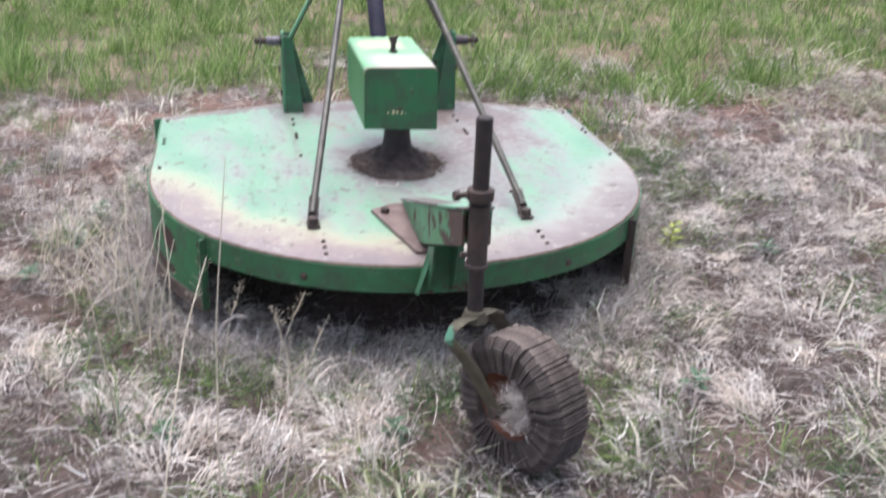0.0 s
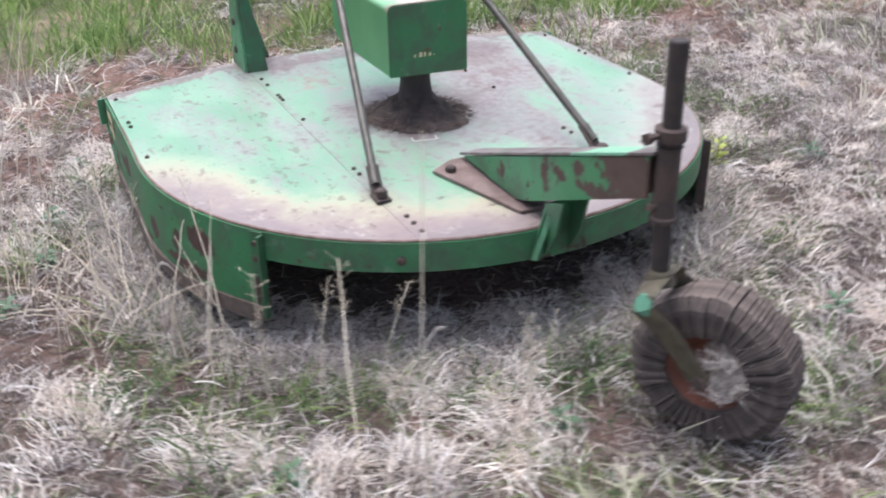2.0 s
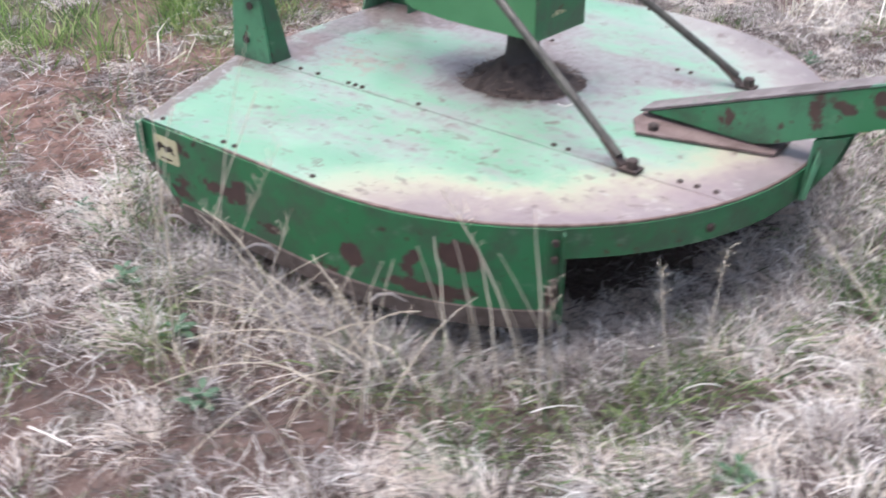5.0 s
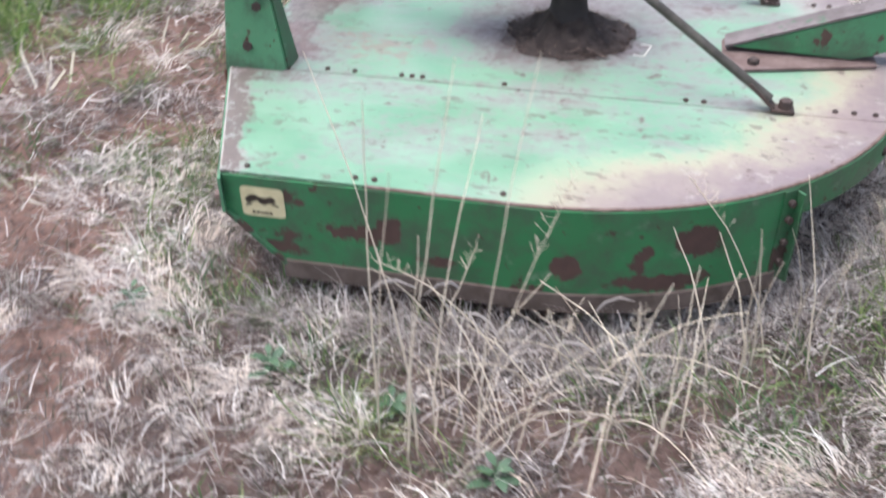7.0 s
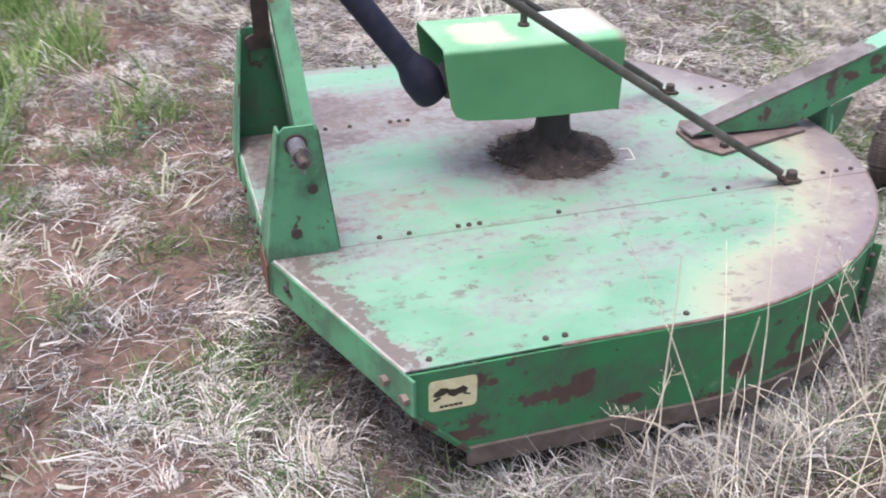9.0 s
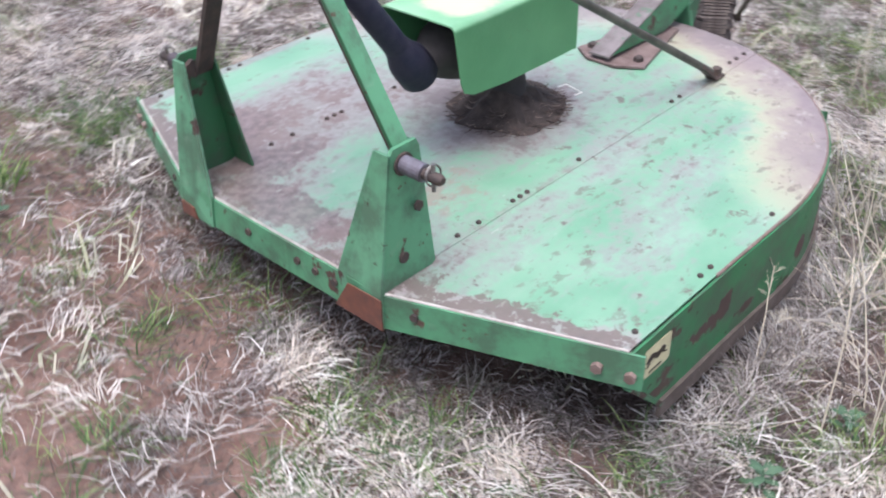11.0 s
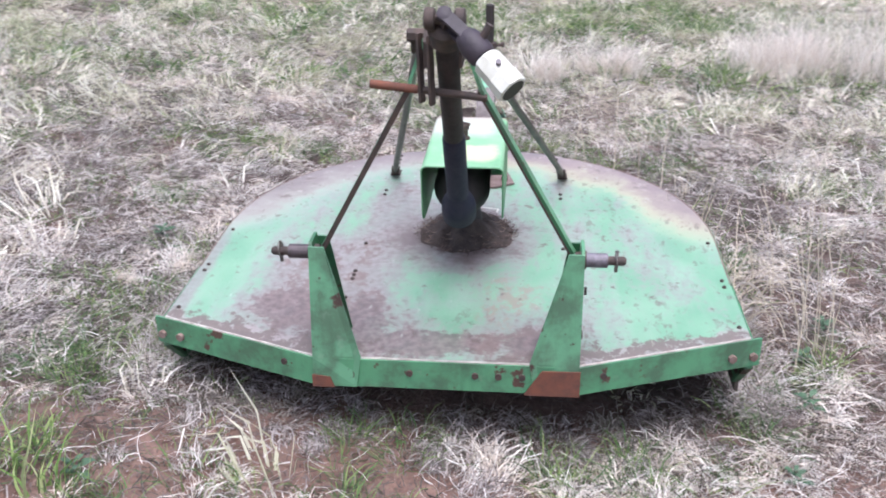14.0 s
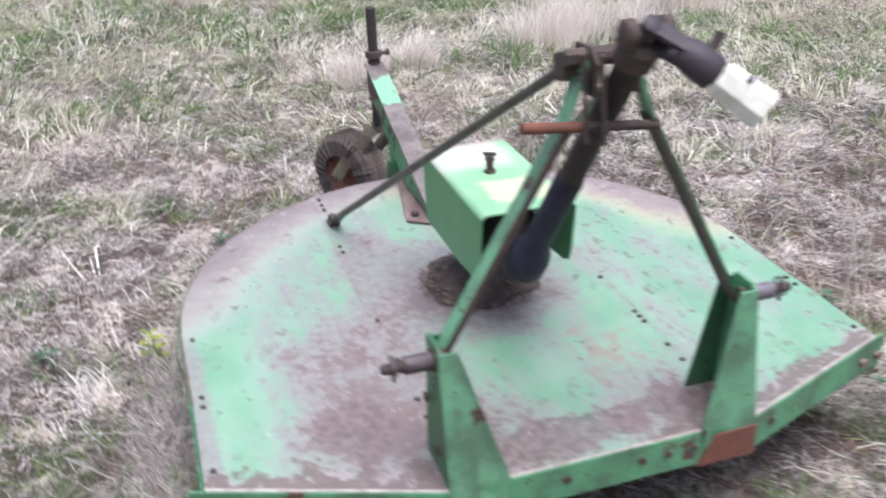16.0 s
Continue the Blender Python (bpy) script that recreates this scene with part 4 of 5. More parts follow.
def fork_mat():
    """Dirty olive paint with a patch of the old green left on the shoulder."""
    m = Nodes("dirty_olive_fork_paint")
    p = head + axle * 0.078 - up_v * 0.020
    n = m.noise(25, 6, 0.62)
    col = m.mix(m.span(n, 0.32, 0.68), (0.115, 0.10, 0.065), (0.065, 0.05, 0.036))
    dist = m.t.nodes.new("ShaderNodeVectorMath")
    dist.operation = 'DISTANCE'
    m.put(dist.inputs[0], m.co)
    dist.inputs[1].default_value = p
    d0 = m.math('ADD', dist.outputs["Value"], m.math('MULTIPLY', m.math('ADD', m.noise(45, 6, 0.65, shift=3), -0.5), 0.045))
    col = m.mix(m.span(d0, 0.026, 0.020, 0, 0.9), col, (0.12, 0.31, 0.21))
    m.bump(m.noise(75, 4), 0.3, 0.004)
    return m.done(col, 0.72)


fork = part("wheel_fork", bm, fork_mat(), cutter, "olive-brown bent-bar wheel fork with a patch of green paint")
part("axle_bolt", tube([WC + axle * 0.098, WC + axle * 0.084, WC + axle * 0.083, WC - axle * 0.083, WC - axle * 0.096], [0.014, 0.018, 0.011, 0.011, 0.016], 8), RUSTY, fork)


def turned(profile, n):
    """A body of revolution round the wheel's axle from (radius, offset) pairs."""
    bm = bmesh.new()
    rings = []
    for k in range(n):
        a = 2 * math.pi * k / n
        o = trail * math.cos(a) + Vector((0, 0, 1)) * math.sin(a)
        rings.append([bm.verts.new(WC + o * r + axle * w) for r, w in profile])
    m = len(profile)
    for k in range(n):
        A, B = rings[k], rings[(k + 1) % n]
        for j in range(m):
            bm.faces.new((A[j], A[(j + 1) % m], B[(j + 1) % m], B[j]))
    return bm


wheel = part("tail_wheel", turned([(0.083, -0.046), (0.092, -0.056), (0.095, -0.048), (0.084, 0.0), (0.095, 0.048), (0.092, 0.056), (0.083, 0.046), (0.052, 0.020), (0.022, 0.030), (0.012, 0.030), (0.012, -0.030), (0.022, -0.030), (0.052, -0.020)], 40), RUST_RED, cutter, "red-rusted steel wheel rim", True)
random.seed(4)
NSLAB = 96
seg_meshes = []
for v in range(5):
    bm = bmesh.new()
    w = 2 * math.pi * R / NSLAB * 0.435
    k = 0.51
    ro, ri = R + random.uniform(-0.0015, 0.001), 0.084
    h = RW + random.uniform(-0.005, 0.003)
    lean = random.uniform(-0.002, 0.002)
    # local axes: x along the rim, y along the axle, z outwards
    pts_out = [(-w * 0.80 + lean, -h + 0.018, ro - 0.003), (-w * 0.80 + lean, h - 0.018, ro - 0.003), (w * 0.88 + lean, h - 0.018, ro), (w * 0.88 + lean, -h + 0.018, ro)]
    pts_mid = [(-w * 0.92, -h, ro - 0.024), (-w * 0.92, h, ro - 0.024), (w * 0.92, h, ro - 0.024), (w * 0.92, -h, ro - 0.024)]
    pts_in = [(-w * k, -h, ri), (-w * k, h, ri), (w * k, h, ri), (w * k, -h, ri)]
    V = [[bm.verts.new(p) for p in q] for q in (pts_out, pts_mid, pts_in)]
    bm.faces.new(V[0]).material_index = 1
    bm.faces.new(V[2][::-1])
    for A, B in zip(V, V[1:]):
        for j in range(4):
            bm.faces.new((A[j], A[(j + 1) % 4], B[(j + 1) % 4], B[j]))
    bmesh.ops.recalc_face_normals(bm, faces=bm.faces)
    me = bpy.data.meshes.new("tyre_slab")
    bm.to_mesh(me)
    bm.free()
    me.materials.append(TYRE)
    me.materials.append(TREAD)
    seg_meshes.append(me)
for i in range(NSLAB):
    a = 2 * math.pi * i / NSLAB
    o = trail * math.cos(a) + Vector((0, 0, 1)) * math.sin(a)
    t = -trail * math.sin(a) + Vector((0, 0, 1)) * math.cos(a)
    ob = new("tyre_slab", random.choice(seg_meshes))
    ob.parent = wheel
    m = Matrix((t, axle, o)).transposed().to_4x4()
    m.translation = WC
    ob.matrix_basis = m @ pose(0, random.uniform(-0.003, 0.003), 0, 0, random.uniform(-0.3, 0.3), random.uniform(-1.0, 1.0))
part("tyre_core", turned([(0.090, -0.044), (R - 0.012, -0.042), (R - 0.012, 0.042), (0.090, 0.044)], 48), RUSTY, wheel, "dark core between the rubber slabs")

# ---- decals on the left skirt ----
DX = -HALF - 0.0095


def rounded(y0, y1, z0, z1, r, x):
    pts = []
    for cy, cz, a0 in ((y1 - r, z1 - r, 0), (y0 + r, z1 - r, 90), (y0 + r, z0 + r, 180), (y1 - r, z0 + r, 270)):
        for i in range(5):
            a = radians(a0 + 22.5 * i)
            pts.append((x, cy + r * math.cos(a), cz + r * math.sin(a)))
    return pts


decal = part("maker_decal", slab(rounded(0.374, 0.470, 0.200, 0.272, 0.010, DX), (-0.0008, 0, 0)), CREAM, left_skirt, "cream sticker with a worn dark emblem")
for poly in ([(0.462, 0.238), (0.458, 0.246), (0.446, 0.254), (0.432, 0.252), (0.430, 0.243), (0.441, 0.237), (0.452, 0.233)], [(0.434, 0.248), (0.415, 0.247), (0.402, 0.252), (0.392, 0.244), (0.396, 0.236), (0.410, 0.234), (0.420, 0.229), (0.432, 0.236)],
             [(0.452, 0.2325), (0.462, 0.228), (0.458, 0.224), (0.444, 0.231)], [(0.399, 0.235), (0.386, 0.230), (0.388, 0.227), (0.403, 0.232)]):
    part("emblem_shape", slab([(DX - 0.001, y, z) for y, z in poly], (-0.0006, 0, 0)), DARK_PRINT_SHADE, decal)
for y0, y1 in ((0.448, 0.441), (0.439, 0.431), (0.429, 0.422), (0.420, 0.412), (0.410, 0.403)):
    part("lettering_bar", slab([(DX - 0.001, y0, 0.207), (DX - 0.001, y1, 0.207), (DX - 0.001, y1, 0.2125), (DX - 0.001, y0, 0.2125)], (-0.0006, 0, 0)), DARK_PRINT_SHADE, decal)
bm = bmesh.new()
for p, q in (((-0.095, -0.285), (-0.100, -0.312)), ((-0.100, -0.312), (-0.034, -0.327)), ((-0.034, -0.327), (-0.029, -0.300))):
    add_bar(bm, (*p, TOP + 0.0024), (*q, TOP + 0.0024), 0.004, 0.0012, (q[1] - p[1], p[0] - q[0], 0))
part("deck_label", bm, WHITE, cutter, "white border left of a worn label")

# ---- caked clippings round the gearbox neck ----
random.seed(8)
bm = bmesh.new()
rings = []
for j in range(13):
    f = j / 12
    ring = []
    for k in range(56):
        a = 2 * math.pi * k / 56
        rad = 0.035 + f * 0.122 * (1 + 0.28 * noise.noise((math.cos(a) * 1.6, math.sin(a) * 1.6, 3.0)) + 0.10 * noise.noise((math.cos(a) * 6, math.sin(a) * 6, 1.0)))
        z = TOP + 0.003 + 0.070 * (1 - f) ** 1.7 + (0.018 * noise.noise((rad * 30 * math.cos(a), rad * 30 * math.sin(a), 5.0)) + 0.006) * (1 - f * f)
        ring.append(bm.verts.new((GBC[0] + rad * math.cos(a), GBC[1] + rad * math.sin(a), max(z, TOP + 0.0035))))
    rings.append(ring)
for A, B in zip(rings, rings[1:]):
    for k in range(56):
        bm.faces.new((A[k], A[(k + 1) % 56], B[(k + 1) % 56], B[k]))
bm.faces.new(rings[0])
tagged(part("clippings_heap", bm, CHAFF, None, "", False), "dark caked heap of clippings on the mower deck", "debris", kind="stuff")

# ---- ground ----
def ground_z(x, y):
    """Height of the soil: a gentle slope up to the right and front, with shallow humps."""
    v = 0.030 * noise.noise((x * 0.7, y * 0.7, 0.0)) + 0.016 * noise.noise((x * 2.3, y * 2.3, 4.0))
    far = max(0.0, math.hypot(x, y) - 12)
    slope = 0.05 * 12 * math.tanh(x / 12) + 0.02 * 12 * math.tanh(y / 12)
    return 0.012 + slope + v * 0.8 + 0.15 * noise.noise((x * 0.05, y * 0.05, 9.0)) * min(1, far / 20)


def ground():
    steps = [-400, -200, -100, -50, -30, -20, -15, -12] + [-10 + 0.12 * i for i in range(168)] + [12, 15, 20, 30, 50, 100, 200, 400]
    n = len(steps)
    co = [(x, y, ground_z(x, y)) for y in steps for x in steps]
    fa = [(j * n + i, j * n + i + 1, (j + 1) * n + i + 1, (j + 1) * n + i) for j in range(n - 1) for i in range(n - 1)]
    me = bpy.data.meshes.new("ground")
    me.from_pydata(co, [], fa)
    me.polygons.foreach_set("use_smooth", [True] * len(me.polygons))
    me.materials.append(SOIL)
    return tagged(new("ground", me), "reddish soil with dry litter under the grass", "ground", kind="structure")


ground()

rng = np.random.default_rng(11)


def wave(x, y, seed, scale):
    """Cheap smooth noise of about -1 to 1, for whole arrays: many plane waves over warped ground."""
    r = np.random.default_rng(seed)
    a, b = r.uniform(0, 6.283, 2)
    u = x + 0.35 / scale * np.sin(1.3 * scale * y + a) + 0.2 / scale * np.sin(2.9 * scale * x + b)
    v = y + 0.35 / scale * np.sin(1.1 * scale * x + b) + 0.2 / scale * np.sin(3.1 * scale * y + a)
    out = np.zeros_like(x)
    for i in range(18):
        t, f, p = r.uniform(0, 6.283), scale * r.uniform(0.5, 3.2), r.uniform(0, 6.283)
        out += np.sin((u * np.cos(t) + v * np.sin(t)) * f + p)
    return out / 4.2


def soil_z(x, y):
    gx = np.clip((x + 10) / 0.12, 0, 166).astype(int)
    gy = np.clip((y + 10) / 0.12, 0, 166).astype(int)
    return HGT[gy, gx]


HGT = np.array([[ground_z(-10 + 0.12 * i, -10 + 0.12 * j) for i in range(168)] for j in range(168)])


def under_deck(x, y, grow=0.0):
    front = np.where(np.abs(x) < BEND, FRONT, FRONT - (np.abs(x) - BEND) * 0.375)
    rear_r = np.hypot(x, y - ARC_Y) < ARC_R + grow
    return (np.abs(x) < HALF + grow) & (y < front + grow) & ((y > ARC_Y) | rear_r)


def blades(name, mat, x, y, z, yaw, length, width, rise, droop, label, category, seg=4, side=0.5):
    """Grass blades as tapered ribbons. rise: first angle above ground; droop: how far each bends down along its length."""
    n = len(x)
    pos = np.stack([x, y, z], 1)
    pts = [pos]
    turn = yaw.copy()
    bend = rng.uniform(-side, side, n)
    for i in range(seg):
        el = rise - droop * (i + 0.5) / seg
        step = np.stack([np.cos(turn) * np.cos(el), np.sin(turn) * np.cos(el), np.sin(el)], 1) * (length / seg)[:, None]
        pos = pos + step
        pos[:, 2] = np.maximum(pos[:, 2], z - 0.004 + 0.004 * i)
        pts.append(pos)
        turn = turn + bend / seg
    tw = rng.uniform(0, 6.283, n)
    wv = np.stack([-np.sin(yaw) * np.cos(tw * 0.25), np.cos(yaw) * np.cos(tw * 0.25), 0.6 * np.sin(tw)], 1)
    wv /= np.linalg.norm(wv, axis=1)[:, None]
    per = 2 * seg + 1
    co = np.empty((n, per, 3), np.float32)
    for i in range(seg):
        half = wv * (width * 0.5 * (1 - 0.75 * (i / seg) ** 1.5))[:, None]
        co[:, 2 * i], co[:, 2 * i + 1] = pts[i] - half, pts[i] + half
    co[:, 2 * seg] = pts[seg]
    quads = np.array([[2 * i, 2 * i + 1, 2 * i + 3, 2 * i + 2] for i in range(seg - 1)]).reshape(-1)
    tri = np.array([2 * seg - 2, 2 * seg - 1, 2 * seg])
    loop = np.concatenate([quads, tri])
    loops = (np.arange(n)[:, None] * per + loop[None]).reshape(-1).astype(np.int32)
    sizes = np.tile(np.array([4] * (seg - 1) + [3]), n)
    starts = np.concatenate([[0], np.cumsum(sizes)[:-1]]).astype(np.int32)
    me = bpy.data.meshes.new(name)
    me.vertices.add(n * per)
    me.vertices.foreach_set("co", co.reshape(-1))
    me.loops.add(len(loops))
    me.loops.foreach_set("vertex_index", loops)
    me.polygons.add(len(starts))
    me.polygons.foreach_set("loop_start", starts)
    me.update(calc_edges=True)
    me.materials.append(mat)
    return tagged(new(name, me), label, category, kind="stuff")


def scatter(n, x0, x1, y0, y1, keep):
    x, y = rng.uniform(x0, x1, n), rng.uniform(y0, y1, n)
    k = rng.uniform(0, 1, n) < keep(x, y)
    return x[k], y[k]


def bare(x, y):
    """1 where the soil lies open: a strip before the machine's front, and odd patches."""
    strip = np.clip((y - 0.5) / 0.3, 0, 1) * np.clip((2.0 - y) / 0.5, 0, 1) * np.clip((x + 1.1) / 0.4, 0, 1) * np.clip(0.27 + 0.85 * wave(x, y, 3, 2.9), 0, 0.87)
    return np.clip(np.maximum(strip, 0.7 * (wave(x, y, 5, 1.6) > 1.8)), 0, 1)


def lush(x, y):
    """1 in the tall green meadow beyond the machine's front."""
    return np.clip((y - 1.68 - 0.50 * wave(x, y, 9, 2.2) + 0.18 * np.clip(x, -3, 4) * (x > 0) * 0.9) / 0.6, 0, 1) * np.clip((x + 3.4) / 0.8, 0, 1)


HOLLOWS = ((-1.18, 0.14, 0.13), (-1.06, -0.40, 0.10), (-0.76, -0.62, 0.10), (-0.70, -1.26, 0.10), (-0.02, -0.93, 0.13), (1.06, -1.12, 0.13), (0.97, -0.62, 0.10), (-0.92, 0.28, 0.12), (-0.52, 0.66, 0.13), (-0.68, 1.25, 0.16), (-0.95, 0.02, 0.10), (0.35, 0.80, 0.15), (0.05, 0.74, 0.12), (0.65, 0.66, 0.12), (-1.0, -0.42, 0.12), (-0.22, -1.38, 0.09), (-1.1, 0.85, 0.12), (-1.0, -0.15, 0.15), (-0.93, 0.40, 0.10), (-1.02, 0.14, 0.09), (-0.93, 0.20, 0.10), (-0.92, 0.52, 0.11), (0.52, 0.68, 0.12), (0.98, 0.68, 0.10))


def hollow(x, y):
    """1 in the trodden hollows round the machine, where little dead grass is left."""
    v = np.zeros_like(x)
    for hx, hy, r in HOLLOWS:
        v = np.maximum(v, np.clip(1.6 - np.hypot(x - hx, y - hy) / r, 0, 1))
    return v * np.clip(0.75 + 0.5 * wave(x, y, 61, 8.0), 0, 1)


def near(x, y):
    return np.exp(-np.maximum(0, np.hypot(x, y + 0.1) - 1.7) / 1.6)


def clods(n):
    """Crumbs of soil, strewn where it lies open: rough eight-sided lumps."""
    x, y = scatter(n, -1.6, 2.2, 0.45, 2.3, lambda x, y: 0.15 + bare(x, y))
    k = len(x)
    size = rng.uniform(0.004, 0.012, k) * np.where(rng.uniform(0, 1, k) < 0.06, 2.0, 1.0)
    base = np.array([(1, 0, 0), (0, 1, 0), (-1, 0, 0), (0, -1, 0), (0, 0, 0.8), (0, 0, -0.5)])
    co = base[None] * rng.uniform(0.5, 1.3, (k, 6, 1)) * size[:, None, None]
    a = rng.uniform(0, 6.283, k)
    c, s = np.cos(a)[:, None], np.sin(a)[:, None]
    out = np.stack([co[:, :, 0] * c - co[:, :, 1] * s + x[:, None], co[:, :, 0] * s + co[:, :, 1] * c + y[:, None], co[:, :, 2] + (soil_z(x, y) + 0.002)[:, None]], 2)
    tri = np.array([(0, 1, 4), (1, 2, 4), (2, 3, 4), (3, 0, 4), (1, 0, 5), (2, 1, 5), (3, 2, 5), (0, 3, 5)])
    me = bpy.data.meshes.new("soil_crumbs")
    me.from_pydata(out.reshape(-1, 3).tolist(), [], (np.arange(k)[:, None, None] * 6 + tri[None]).reshape(-1, 3).tolist())
    me.materials.append(SOIL)
    tagged(new("soil_crumbs", me), "crumbs of dry reddish soil", "soil", kind="stuff")


clods(9000)

# matted dead thatch, lying: dull strands over dark litter
x, y = scatter(640000, -5, 5, -6.5, 4.5, lambda x, y: (0.10 + 0.90 * near(x, y)) * (1 - 0.6 * bare(x, y)) * (1 - 0.8 * lush(x, y)) * np.clip(0.70 + 0.5 * wave(x, y, 1, 5.0), 0.15, 1) * np.where(under_deck(x, y, -0.30), 0.3, 1))
n = len(x)
flow = 2.6 * wave(x, y, 21, 2.2) + rng.normal(0, 1.3, n)
dist = np.clip((np.hypot(x, y) - 2) / 3, 0, 1)
blades("dry_thatch", LITTER, x, y, soil_z(x, y) + rng.uniform(0, 0.035, n), flow, rng.uniform(0.025, 0.085, n) * (1 + 0.8 * dist), rng.uniform(0.0022, 0.0046, n) * (1 + 1.1 * dist), rng.uniform(-0.1, 0.9, n), rng.uniform(0.2, 2.2, n),
       "matted grey-brown dead grass lying over the soil", "dry grass", 2, 3.4)


def tussocks(name, mat, cx, cy, per, spread, length, width, rise, droop, label, category, seg=4, low=0.35, lodged=0.0):
    """Tufts: blades that fan out of common roots, each tuft with its own size and lean. lodged: how far all lie one way."""
    m = len(cx)
    k = np.repeat(np.arange(m), per)
    n = len(k)
    size = rng.uniform(0.5, 1.35, m)[k]
    lean_a, lean = (3.0 * wave(cx, cy, 51, 1.6) + rng.normal(0, 0.8, m))[k], (rng.uniform(0.0, 1.0, m) + lodged * rng.uniform(0.3, 2.2, m))[k]
    a = rng.uniform(0, 6.283, n)
    vx, vy = np.cos(a) + lean * np.cos(lean_a), np.sin(a) + lean * np.sin(lean_a)
    rr = spread * np.sqrt(rng.uniform(0, 1, n)) * size
    x, y = cx[k] + rr * np.cos(a), cy[k] + rr * np.sin(a)
    ln = length * size * rng.uniform(0.45, 1.15, n)
    ln = np.where(under_deck(x, y, 0.04), np.minimum(ln, 0.12), ln)
    return blades(name, mat, x, y, soil_z(x, y) - 0.003, np.arctan2(vy, vx), ln, width * rng.uniform(0.6, 1.35, n), rng.uniform(low, rise, n), rng.uniform(0.4, droop, n), label, category, seg, 3.2)


def spaced(n, x0, x1, y0, y1, keep, gap):
    """Random places that keep at least a gap from one another, thinned by keep."""
    x, y = scatter(n, x0, x1, y0, y1, keep)
    cells, out = {}, []
    for px, py in zip(x.tolist(), y.tolist()):
        i, j = int(px // gap), int(py // gap)
        if all((px - qx) ** 2 + (py - qy) ** 2 > gap * gap for di in (-1, 0, 1) for dj in (-1, 0, 1) for qx, qy in cells.get((i + di, j + dj), ())):
            cells.setdefault((i, j), []).append((px, py))
            out.append((px, py))
    return np.array(out).T


def combed(name, mat, cx, cy, size, per, label, width=0.0032, length=0.13, curl=4.6):
    """Lodged clumps: curly strands that rise from a wide root, fall over to one side and lie in a swirl."""
    m = len(cx)
    k = np.repeat(np.arange(m), per)
    n = len(k)
    size = size[k] * rng.uniform(0.9, 1.1, n)
    way = (3.0 * wave(cx, cy, 51, 1.6) + rng.normal(0, 1.0, m))[k]
    pull = rng.uniform(0.3, 1.9, m)[k]
    a = rng.uniform(0, 6.283, n)
    f = np.sqrt(rng.uniform(0, 1, n))
    rr = 0.062 * size * f
    x, y = cx[k] + rr * np.cos(a), cy[k] + rr * np.sin(a)
    yaw = np.arctan2(np.sin(a) * f + pull * np.sin(way), np.cos(a) * f + pull * np.cos(way)) + rng.normal(0, 0.5, n)
    ln = length * size * rng.uniform(0.45, 1.25, n)
    ln = np.where(under_deck(x, y, 0.03), np.minimum(ln, 0.11), ln)
    rise = np.clip(1.35 - 0.7 * f + rng.normal(0, 0.25, n), 0.15, 1.5)
    return blades(name, mat, x, y, soil_z(x, y) + 0.012 * size * (1 - f * f), yaw, ln, width * rng.uniform(0.6, 1.35, n), rise, rng.uniform(1.2, 3.4, n), label, "dry grass", 4, curl)


# lodged clumps of three ages with dark litter between them
def clump_cover(x, y):
    open_soil = (1 - 0.93 * bare(x, y)) * (1 - 0.92 * hollow(x, y)) * (1 - lush(x, y))
    return (0.10 + 0.90 * near(x, y)) * open_soil * np.clip(0.32 + 0.44 * np.clip((x - 0.25) / 0.4, 0, 1) * (y < 0.5) + 0.62 * wave(x, y, 14, 7.0) + 0.35 * wave(x, y, 15, 2.6), 0.02, 1) * (~under_deck(x, y, 0.0))


cx, cy = spaced(26000, -3.6, 3.6, -4.4, 2.3, clump_cover, 0.075)
age = rng.uniform(0, 1, len(cx)) + 0.42 * wave(cx, cy, 17, 5.0) - 0.10 * np.clip((-0.75 - cx) / 0.2, 0, 1) * (cy > -0.9)
bulk = rng.uniform(0.40, 1.05, len(cx)) * (1 + 0.15 * wave(cx, cy, 18, 4.0))
for name, mat, lo, hi, label in (("cream_clumps", PALE, 0.52, 9, "cream bleached grass clumps, lodged and curled"), ("grey_clumps", GREYED, -9, 0.20, "weathered grey dead grass clumps"), ("dry_clumps", DRY, 0.20, 0.52, "mixed dry grass clumps lodged over the field")):
    k = (age >= lo) & (age < hi)
    combed(name, mat, cx[k], cy[k], bulk[k], 80, label)

# single bleached strands and stems strewn over the mat
x, y = scatter(30000, -3.4, 3.4, -4.2, 2.4, lambda x, y: (0.05 + 0.95 * near(x, y)) * (1 - 0.55 * bare(x, y)) * (1 - lush(x, y)) * np.clip(0.5 + 0.5 * wave(x, y, 23, 5.0), 0.1, 1) * (~under_deck(x, y, 0.0)))
n = len(x)
blades("strewn_strands", BLEACHED, x, y, soil_z(x, y) + rng.uniform(0.012, 0.055, n), rng.uniform(0, 6.283, n), rng.uniform(0.05, 0.17, n), rng.uniform(0.0016, 0.0027, n), rng.uniform(-0.15, 0.75, n), rng.uniform(0.1, 1.3, n),
       "single bleached strands strewn over the dead grass", "straw", 4, 1.8)
x, y = scatter(90, -2.2, 2.2, -2.4, 1.6, lambda x, y: near(x, y) * (1 - lush(x, y)) * (~under_deck(x, y, 0.02)))
n = len(x)
blades("broad_dead_leaves", BLEACHED, x, y, soil_z(x, y) + rng.uniform(0.03, 0.065, n), rng.uniform(0, 6.283, n), rng.uniform(0.06, 0.16, n), rng.uniform(0.004, 0.007, n), rng.uniform(-0.1, 0.5, n), rng.uniform(0.2, 1.6, n),
       "broader bleached dead leaves lying on the grass", "dead leaf", 4, 1.2)

# upright grass hiding the foot of the left skirt
k = 30
